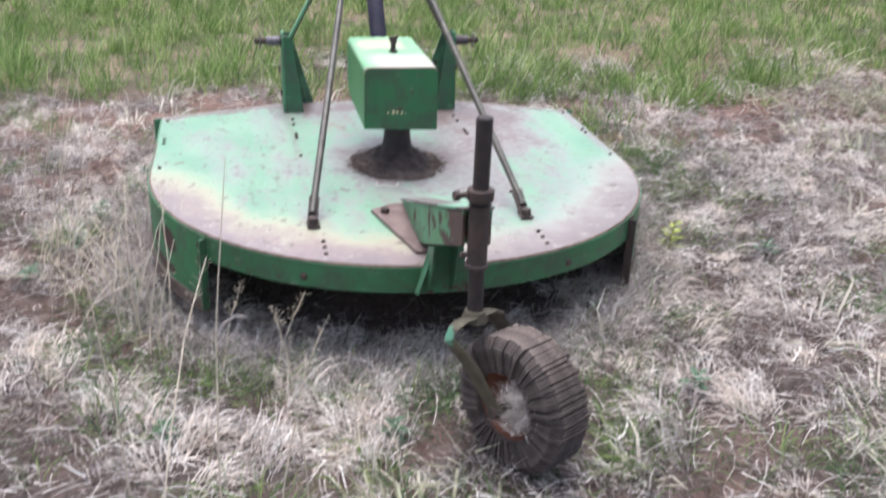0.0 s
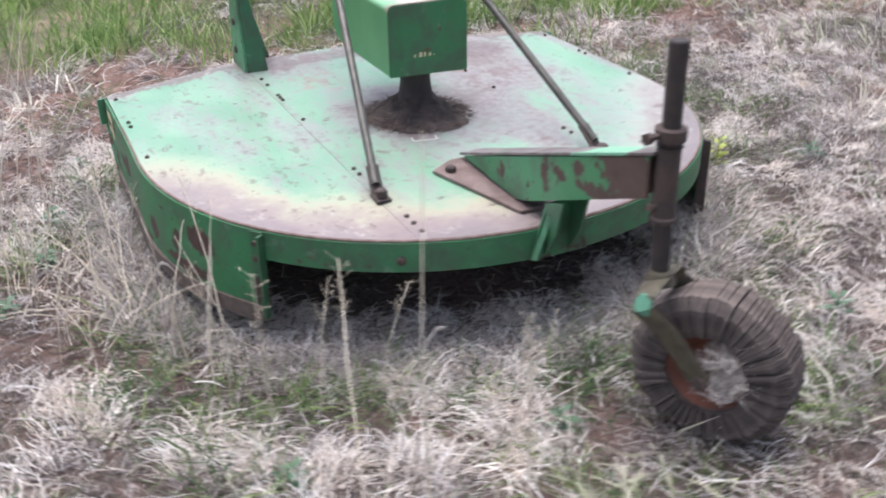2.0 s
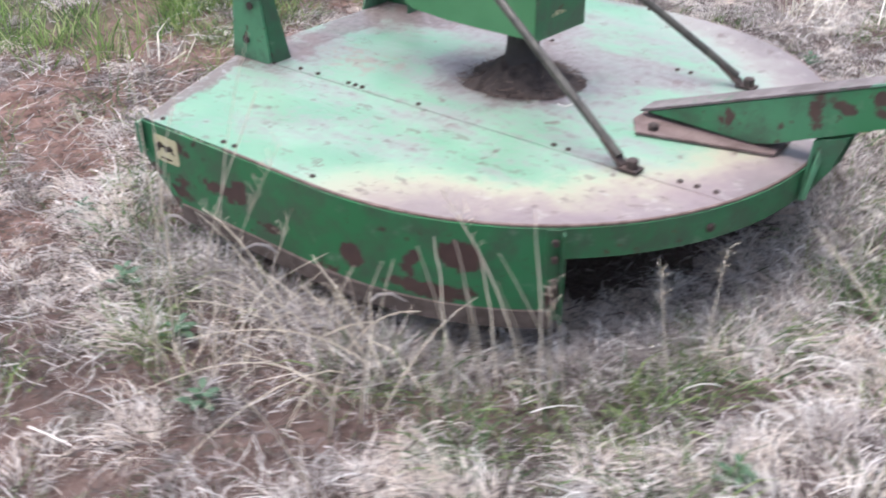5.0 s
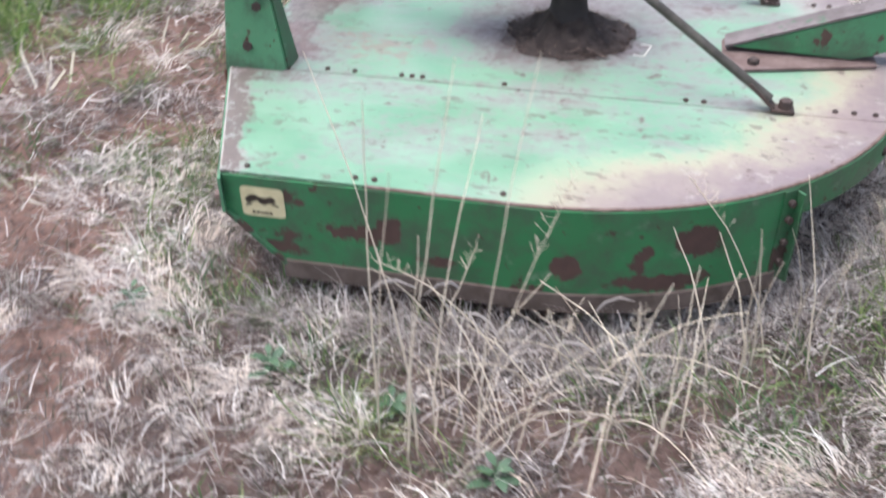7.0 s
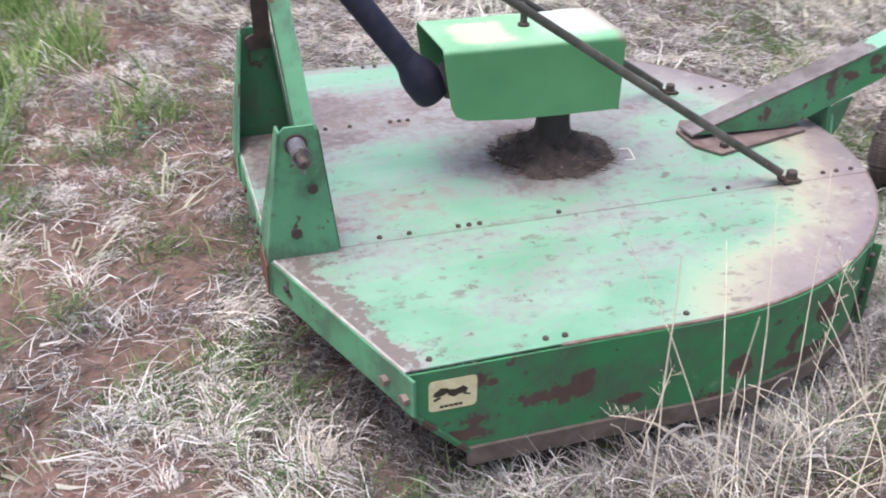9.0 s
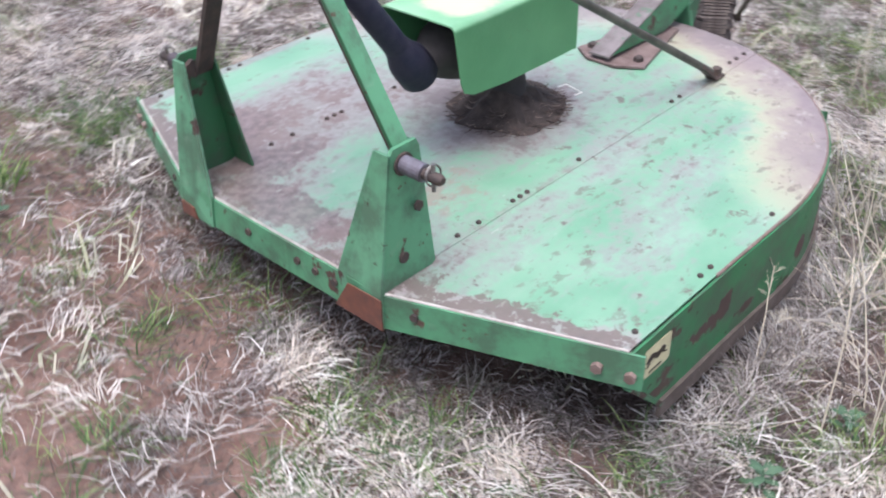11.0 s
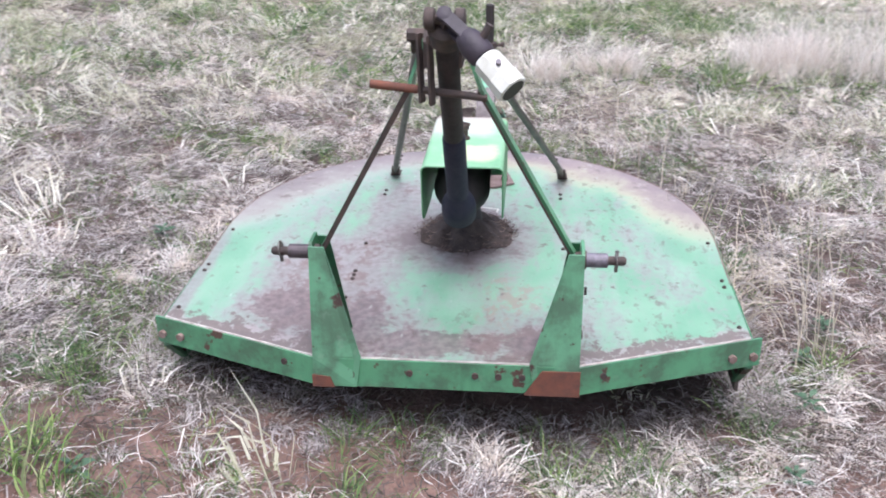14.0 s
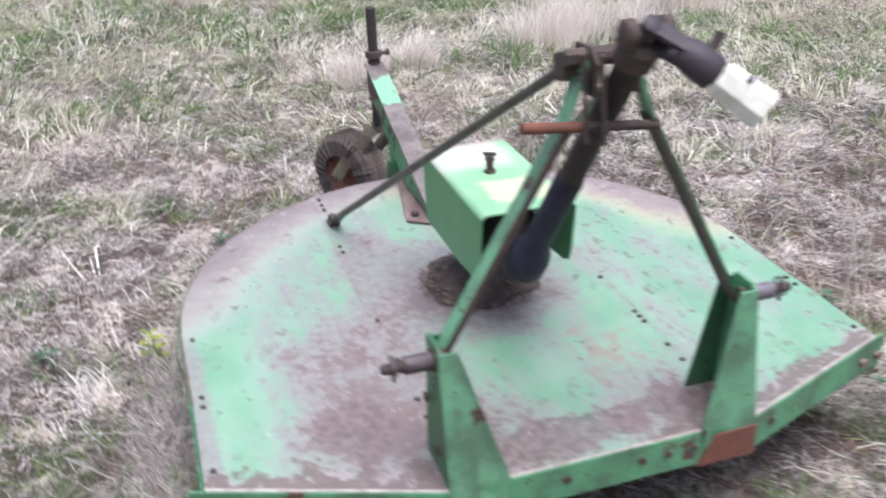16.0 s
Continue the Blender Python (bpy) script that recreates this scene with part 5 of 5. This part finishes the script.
y = np.array([-0.30, -0.2, -0.05, 0.02, 0.12, 0.25, 0.34, 0.44])[rng.integers(0, 8, k)] + rng.normal(0, 0.04, k)
tussocks("skirt_grass", DRY, -HALF - rng.uniform(0.05, 0.13, k), y, 28, 0.03, 0.18, 0.003, 1.5, 2.6, "dead grass standing along the mower's left skirt", "dry grass", 3, 0.9, 0.3)

# the paler rough meadow behind the tail wheel and to the sides
cx, cy = scatter(15500, -7, 9, -9.5, 2.0, lambda x, y: (1 - 0.95 * near(x, y)) * (1 - lush(x, y)) * np.clip(0.72 + 0.8 * wave(x, y, 15, 5.0), 0.08, 1))
tussocks("rough_meadow", DRY_FAR, cx, cy, 22, 0.085, 0.22, 0.0085, 1.5, 2.8, "rough bleached meadow grass further off", "dry grass", 2, 0.3, 0.6)

# green regrowth in patches
cx, cy = scatter(16000, -5, 6, -8, 2.2, lambda x, y: (1 - 0.6 * (1 - near(x, y))) * np.clip(0.27 + 0.50 * wave(x, y, 31, 2.9) + 0.28 * wave(x, y, 33, 9.0), 0.06, 1) * (1 - 0.2 * bare(x, y)) * (~under_deck(x, y, -0.03)))
spot = np.array([(0.32, -1.50), (0.40, -1.42), (1.26, -0.86), (-0.42, -0.90), (-0.11, -1.12), (-0.66, -0.88), (-1.13, 0.13), (-0.52, 0.80), (-0.45, 1.03), (1.65, 1.28), (-0.9, 0.55), (1.1, 0.5), (0.2, 0.95), (-0.35, 0.98), (1.17, 1.92), (1.55, 1.50), (0.99, 1.50), (0.90, 1.60), (0.53, 1.58), (0.35, 1.75), (1.30, 1.70), (0.1, 1.7), (-0.82, 0.41), (-0.76, 0.69), (-1.12, 0.20), (0.1, 0.70), (-0.26, 0.72), (-0.34, 0.80), (-0.49, 0.70), (1.23, 0.45), (-1.0, 0.27), (1.11, 0.39), (1.1, 0.9), (-0.98, -0.38), (-0.5, -0.94), (0.03, -1.07), (-0.32, -1.0), (-1.0, -0.62), (-1.45, 0.3), (-1.5, 0.9), (-1.4, 1.5), (0.40, 1.43), (0.48, 1.52), (0.15, 1.42), (0.22, 1.50), (0.55, 1.35), (-0.05, 1.18), (0.70, 1.70), (0.62, 1.60), (0.80, 1.07), (0.90, 1.40)])
cx = np.concatenate([cx] + [spot[:, 0] + rng.normal(0, 0.035, len(spot)) for _ in range(6)])
cy = np.concatenate([cy] + [spot[:, 1] + rng.normal(0, 0.035, len(spot)) for _ in range(6)])
tussocks("green_regrowth", FRESH, cx, cy, 20, 0.05, 0.12, 0.0036, 1.45, 1.6, "low fresh green tufts among the dead grass", "grass", 3, 0.6)

# the brightest lodged tufts
tufts = np.array([(-0.46, -0.92), (-1.06, -0.65), (-0.76, -1.0), (-0.18, -1.20), (-0.48, -1.22), (0.71, -0.78), (1.09, -0.21), (0.49, -1.34), (0.79, -1.36), (-0.35, -1.02), (-0.65, -1.30), (-0.12, -1.02), (-0.46, 1.02), (-0.31, 0.86), (-0.16, 0.80), (-0.46, 0.84),
                  (-1.08, 0.33), (-0.84, 0.77), (-0.90, 0.62), (-0.68, 0.66), (-1.10, 0.23), (0.13, -0.98), (0.9, -0.45), (1.3, 0.3), (-1.35, -0.1), (-1.2, -0.9), (-0.3, -1.5), (0.3, 1.3), (-1.2, 1.0), (-0.88, -0.87), (-1.12, -0.56), (-1.02, -0.75), (-0.70, -1.08), (-0.83, -0.97), (-1.27, -0.50), (-0.35, -1.30)])
cx = np.concatenate([tufts[:, 0] + rng.normal(0, 0.045, len(tufts)) for _ in range(2)])
cy = np.concatenate([tufts[:, 1] + rng.normal(0, 0.045, len(tufts)) for _ in range(2)])
k = ~under_deck(cx, cy, 0.03)
cx, cy = cx[k], cy[k]
combed("bright_clumps", PALE, cx, cy, rng.uniform(0.8, 1.25, len(cx)), 100, "bright bleached clumps standing out of the dead grass", 0.0033, 0.13, 3.6)

# longer fringe close round the deck
k = 420
a = rng.uniform(math.pi * 0.98, math.pi * 2.02, k)
rr = ARC_R + rng.uniform(0.0, 0.14, k)
cx, cy = rr * np.cos(a), ARC_Y + rr * np.sin(a)
k = 110
cx = np.concatenate([cx, -HALF - rng.uniform(0.02, 0.12, k), HALF + rng.uniform(0.02, 0.14, k)])
cy = np.concatenate([cy, rng.uniform(-0.4, 0.42, k), rng.uniform(-0.1, 0.5, k)])
k = rng.uniform(0, 1, len(cx)) > 0.8 * hollow(cx, cy)
cx, cy = cx[k], cy[k]
tussocks("fringe_grass", DRY, cx, cy, 24, 0.04, 0.12, 0.0028, 1.5, 1.9, "longer dead grass left standing round the mower", "dry grass", 4, 0.7)

# short grass reaching in under the rear edge
k = 280
a, rr = rng.uniform(math.pi * 1.05, math.pi * 1.95, k), rng.uniform(0.66, 0.88, k)
combed("under_edge_grass", PALE, rr * np.cos(a), ARC_Y + rr * np.sin(a), rng.uniform(0.5, 0.85, k), 40, "short pale grass reaching in under the deck's rear edge", 0.0034, 0.12)

k = 150
px = rng.uniform(-0.78, 0.78, k)
py = np.where(np.abs(px) < BEND, FRONT, FRONT - (np.abs(px) - BEND) * 0.375) + rng.uniform(-0.16, 0.10, k)
combed("front_edge_grass", GREYED, px, py, rng.uniform(0.45, 0.8, k), 40, "short grey grass along and under the deck's front edge", 0.0034, 0.11)

# long straw lodged by the left skirt
hub = np.array([(-1.01, -0.16), (-1.04, -0.02), (-0.98, -0.28), (-1.10, -0.10), (-0.95, 0.06), (-1.06, -0.36)])
cx, cy = np.repeat(hub[:, 0], 3) + rng.normal(0, 0.06, 18), np.repeat(hub[:, 1], 3) + rng.normal(0, 0.08, 18)
tussocks("lodged_straw", STRAW, cx, cy, 8, 0.12, 0.29, 0.0027, 1.2, 2.3, "long pale straw lodged beside the mower's skirt", "straw", 4, 0.5, 0.6)

# green growth in the far hollows behind the machine
far_green = np.array([(-0.1, -4.6), (-0.5, -5.0), (-1.5, -5.3), (-2.6, -3.5), (-3.0, -4.2), (1.35, -4.7), (-1.0, -6.2), (2.4, -6.5), (-3.6, -2.6), (0.5, -5.4), (1.3, -5.9), (2.1, -4.3), (-2.5, -5.6), (3.2, -5.4), (-1.2, -3.6), (2.9, -3.2), (-4.2, -3.6), (0.9, -3.3)])
cx = np.concatenate([np.full(34, px) + rng.normal(0, 0.55, 34) for px, py in far_green])
cy = np.concatenate([np.full(34, py) + rng.normal(0, 0.36, 34) for px, py in far_green])
tussocks("green_hollow_grass", FRESH, cx, cy, 26, 0.09, 0.17, 0.008, 1.45, 1.5, "soft green grass in hollows of the rough meadow", "grass", 3, 0.5)

# tall lush meadow in front, in tufts with gaps
cx, cy = scatter(10500, -6, 9, 1.5, 7.8, lambda x, y: lush(x, y) * np.clip(0.68 + 0.62 * wave(x, y, 41, 5.0), 0.03, 1))
for px, py, k in ((1.49, 1.42, 26), (0.95, 1.45, 16), (1.15, 1.85, 26), (2.3, 1.4, 30), (1.8, 1.2, 16), (0.35, 1.75, 12), (0.68, 1.72, 14), (0.45, 1.48, 8), (1.15, 0.92, 6)):
    cx, cy = np.concatenate([cx, px + rng.normal(0, 0.12, k)]), np.concatenate([cy, py + rng.normal(0, 0.08, k)])
tussocks("lush_meadow", MEADOW, cx, cy, 17, 0.07, 0.21, 0.0068, 1.55, 0.8, "tall lush green spring grass", "grass", 3, 1.05)

# pale tussocks of dead stems behind
for bx, by, s, lab in ((-1.98, -3.92, 1.0, "large pale tussock of bleached dead stems"), (-0.75, -3.5, 0.45, "low pale tussock of bleached dead stems"), (-0.25, -3.25, 0.4, "low pale tussock of bleached dead stems"), (0.35, -6.0, 0.7, "low pale tussock of bleached dead stems"), (-3.3, -4.6, 0.8, "low pale tussock of bleached dead stems")):
    tussock = tagged(new("bleached_tussock"), lab, "grass tussock")
    for clump in range(9):
        k = int(330 * s)
        tall = rng.uniform(0.45, 1.1)
        hx, hy = bx + rng.normal(0, 0.19 * s), by + rng.normal(0, 0.13 * s)
        x, y = hx + rng.normal(0, 0.09 * s, k), hy + rng.normal(0, 0.09 * s, k)
        ob = blades("stem_clump", TUSSOCK, x, y, soil_z(x, y), rng.uniform(0, 6.283, k), rng.uniform(0.2, 0.68, k) * s * tall, rng.uniform(0.003, 0.006, k), rng.uniform(1.15, 1.55, k), rng.uniform(0.1, 1.0, k), "", "", 4, 1.2)
        ob.parent = tussock

# brown clump is a stand-in for an unidentified dark shape; the green one a shrub
for bx, by, s, mat, lab in ((4.35, -7.15, 0.9, CLIP, "low dark clump far off in the meadow, stand-in for an unidentified dark shape"), (-1.66, -5.3, 0.35, FRESH, "small dark green shrub in the rough meadow")):
    k = int(900 * s)
    x, y = bx + rng.normal(0, 0.30 * s, k), by + rng.normal(0, 0.10 * s, k)
    ob = blades("far_clump", mat, x, y, soil_z(x, y), rng.uniform(0, 6.283, k), rng.uniform(0.08, 0.32, k) * s, rng.uniform(0.006, 0.014, k), rng.uniform(0.8, 1.5, k), rng.uniform(0.2, 1.4, k), lab, "weed", 3, 1.2)
    del ob["kind"]

# loose strands on the heap of clippings
k = 800
a, r = rng.uniform(0, 6.283, k), 0.05 + 0.115 * np.sqrt(rng.uniform(0, 1, k))
x, y = GBC[0] + r * np.cos(a), GBC[1] + r * np.sin(a)
blades("loose_clippings", CLIP, x, y, TOP + 0.006 + 0.066 * np.clip(1 - (r - 0.035) / 0.12, 0, 1) ** 1.7, a + rng.normal(0, 1.0, k), rng.uniform(0.014, 0.046, k), rng.uniform(0.0015, 0.003, k), rng.uniform(-0.4, 0.2, k), rng.uniform(0, 0.8, k), "loose dead clippings strewn round the gearbox", "debris", 3, 1.5)


# dry straw caught in the wheel's hub
k = 900
a, r = rng.uniform(0, 6.283, k), 0.048 * np.sqrt(rng.uniform(0, 1, k))
px = np.array(WC)[None] + np.array(trail)[None] * (r * np.cos(a) + 0.036)[:, None] + np.array((0, 0, 1.0))[None] * (1.25 * r * np.sin(a) + 0.006)[:, None] + np.array(axle)[None] * rng.uniform(0.024, 0.062, k)[:, None]
blades("straw_tangle", BLEACHED, px[:, 0], px[:, 1], px[:, 2], rng.uniform(0, 6.283, k), rng.uniform(0.025, 0.07, k), rng.uniform(0.0013, 0.0026, k), rng.uniform(-1.3, 1.3, k), rng.uniform(-1.5, 1.5, k), "tangle of dry straw caught in the wheel hub", "straw", 4, 2.5)


def weed(x, y, h, leaves, mat, label, seed):
    """A small broad-leaved plant: stem and pairs of pointed leaves."""
    r = random.Random(seed)
    z0 = ground_z(x, y)
    plant = tagged(part("weed", tube([(x, y, z0 - 0.01), (x + 0.006, y, z0 + h * 0.6), (x + 0.012, y + 0.004, z0 + h)], [0.003, 0.0022, 0.001], 6), mat), label, "weed")
    for i in range(leaves):
        f = 0.15 + 0.85 * i / leaves
        a = i * 2.4 + r.uniform(-0.4, 0.4)
        ln = (0.055 - 0.025 * f) * r.uniform(0.8, 1.3)
        base = Vector((x + 0.012 * f, y, z0 + h * f))
        d = Vector((math.cos(a), math.sin(a), 0.45))
        w = Vector((-math.sin(a), math.cos(a), 0.1)) * ln * 0.22
        bm = bmesh.new()
        vs = [base, base + d * ln * 0.4 + w, base + d * ln * 0.4 - w, base + d * ln * 0.75 + w * 0.7 - Vector((0, 0, ln * 0.1)), base + d * ln * 0.75 - w * 0.7 - Vector((0, 0, ln * 0.1)), base + d * ln - Vector((0, 0, ln * 0.3))]
        v = [bm.verts.new(p) for p in vs]
        for q in ((0, 2, 1), (1, 2, 4, 3), (3, 4, 5)):
            bm.faces.new([v[k] for k in q])
        ob = part("leaf", bm, mat, None)
        ob.parent = plant
    return plant


YELLOWISH = plain("yellow_green_leaf", (0.34, 0.36, 0.06), (0.22, 0.28, 0.05), 30, 0.6, 0, 0.1)
LEAFY = plain("dull_green_leaf", (0.075, 0.135, 0.07), (0.05, 0.095, 0.055), 30, 0.6, 0, 0.1)
weed(0.89, -0.42, 0.11, 14, YELLOWISH, "small yellow-green weed in the dead grass", 3)
for i, (x, y, h) in enumerate(((-1.10, 0.08, 0.05), (-1.22, -0.15, 0.05), (-0.92, 0.72, 0.05), (-0.2, -1.25, 0.06), (0.62, -1.2, 0.06), (1.2, -0.5, 0.05), (-1.05, 0.35, 0.06), (-0.75, -1.12, 0.05), (0.9, 0.95, 0.05))):
    weed(x, y, h, 9, LEAFY, "low dull green broad-leaved weed", 50 + i)


# ---- tall single stalks ----
def stalk(x, y, h, lean, az, seed, head=False, leaf=0.0, thick=0.0023):
    """A dry stem, with a loose seed head or a folded dead leaf where it has one."""
    r = random.Random(seed)
    bm = bmesh.new()
    z0 = ground_z(x, y) - 0.005
    pts = []
    side = r.uniform(-0.12, 0.12)
    for i in range(8):
        f = i / 7
        o, w = lean * (f ** 1.5) * h, side * h * f * f
        pts.append(Vector((x + o * math.cos(az) - w * math.sin(az) + r.uniform(-0.003, 0.003), y + o * math.sin(az) + w * math.cos(az) + r.uniform(-0.003, 0.003), z0 + max(h * f * math.cos(min(1.35, lean * f * 0.8)), 0.03 * f))))
    add_tube(bm, pts, [thick * (1 - 0.09 * i) for i in range(8)], 5)
    plant = tagged(part("grass_stalk", bm, STALK, None, "", True), "tall dry straw stalk standing in the dead grass", "grass stalk", "tall straw stalks")
    if head:
        bm = bmesh.new()
        for k in range(24):
            p = pts[-3].lerp(pts[-1], r.random())
            q = p + Vector((r.uniform(-0.02, 0.02), r.uniform(-0.02, 0.02), r.uniform(0.008, 0.03)))
            add_tube(bm, [p, p.lerp(q, 0.6), p.lerp(q, 0.9), q], [0.0003, 0.0003, 0.0006, 0.0003], 4)
        part("seed_head", bm, STALK, plant, "loose pale seed head")
    if leaf:
        j = min(6, max(1, round(7 * leaf)))
        a = r.uniform(0, 6.283)
        out = Vector((math.cos(a), math.sin(a), 0))
        add = [pts[j], pts[j] + out * 0.02 + Vector((0, 0, 0.022)), pts[j] + out * 0.05 + Vector((0, 0, 0.028)), pts[j] + out * 0.085 + Vector((0, 0, 0.012))]
        part("dead_leaf", tube(add, [0.002, 0.0042, 0.004, 0.001], 6, 0.2), BLEACHED, plant, "folded bleached leaf")
    return plant


random.seed(21)
# stands by the left flank leaning forward and outward, lodged straw, and a few by the skirt's rear end
for i in range(5):
    stalk(-0.95 + random.gauss(0, 0.05), -0.24 + random.gauss(0, 0.10), random.uniform(0.22, 0.38), random.uniform(0.5, 1.1), random.uniform(1.2, 2.7), i, i % 4 == 0, 0.4 if i % 3 == 0 else 0, 0.0024)
for i in range(6):
    stalk(-0.95 + random.gauss(0, 0.05), -0.20 + random.gauss(0, 0.14), random.uniform(0.20, 0.36), random.uniform(0.2, 0.8), random.uniform(0, 6.28), 40 + i, i % 4 == 0, 0.5 if i % 5 == 0 else 0, 0.0026)
for i in range(9):
    stalk(-0.97 + random.gauss(0, 0.05), -0.34 + random.gauss(0, 0.07), random.uniform(0.17, 0.32), random.uniform(0.9, 1.7), random.uniform(0, 6.28), 70 + i, False, 0.6 if i % 4 == 0 else 0, 0.0020)
for i in range(8):
    leaning = i < 5
    stalk(-1.14 + random.gauss(0, 0.05), -0.02 + random.gauss(0, 0.07), random.uniform(0.50, 0.82) if leaning else random.uniform(0.40, 0.62), random.uniform(0.18, 0.34) if leaning else random.uniform(0.04, 0.2),
          random.gauss(-0.1, 0.4) if leaning else random.uniform(0, 6.28), 90 + i, i == 2, 0, random.uniform(0.0014, 0.0021))
for i in range(4):
    stalk(-1.09 + random.gauss(0, 0.05), -0.12 + random.gauss(0, 0.08), random.uniform(0.28, 0.42), random.uniform(0.6, 1.1), random.uniform(-1.6, 1.2), 170 + i, False, 0.6 if i == 0 else 0, 0.0016)
for i in range(6):
    stalk(-0.80 + random.gauss(0, 0.05), -0.58 + random.gauss(0, 0.06), random.uniform(0.28, 0.52), random.uniform(0.10, 0.45), random.uniform(0.5, 3.4), 150 + i, i == 3, 0, 0.0024)
for i in range(4):
    stalk(-0.76 + random.gauss(0, 0.06), -0.70 + random.gauss(0, 0.07), random.uniform(0.22, 0.42), random.uniform(0.08, 0.40), random.uniform(0, 6.28), 110 + i, i == 1, 0, 0.0018)
for i in range(4):
    stalk(-1.15 + random.gauss(0, 0.07), -0.45 + random.gauss(0, 0.12), random.uniform(0.25, 0.50), random.uniform(0.05, 0.40), random.uniform(0, 6.28), 130 + i)
for i, (x, y, h, l, az, head, leaf) in enumerate(((-0.597, -1.486, 0.83, 0.06, 2.2, False, 0.52), (-0.72, -1.54, 0.60, 0.70, 1.45, True, 0), (-0.80, -1.35, 0.68, 0.10, 3.7, True, 0), (-0.47, -1.46, 0.50, 0.17, 0.0, True, 0), (-0.41, -1.50, 0.58, 0.18, 4.2, True, 0),
                                                  (-0.80, -0.72, 0.45, 0.22, 0.9, False, 0), (-0.46, -0.92, 0.27, 0.30, 0.6, True, 0), (-0.60, -0.90, 0.27, 0.35, 0.9, True, 0), (-1.35, -0.9, 0.5, 0.2, 1.0, False, 0), (1.35, 1.7, 0.55, 0.5, 0.8, False, 0), (-1.06, 0.12, 0.66, 0.04, 0.5, False, 0.45), (-1.30, 0.35, 0.30, 0.20, 1.4, False, 0))):
    stalk(x, y, h, l, az, 200 + i, head, leaf, 0.0017 if h < 0.3 else 0.0024)
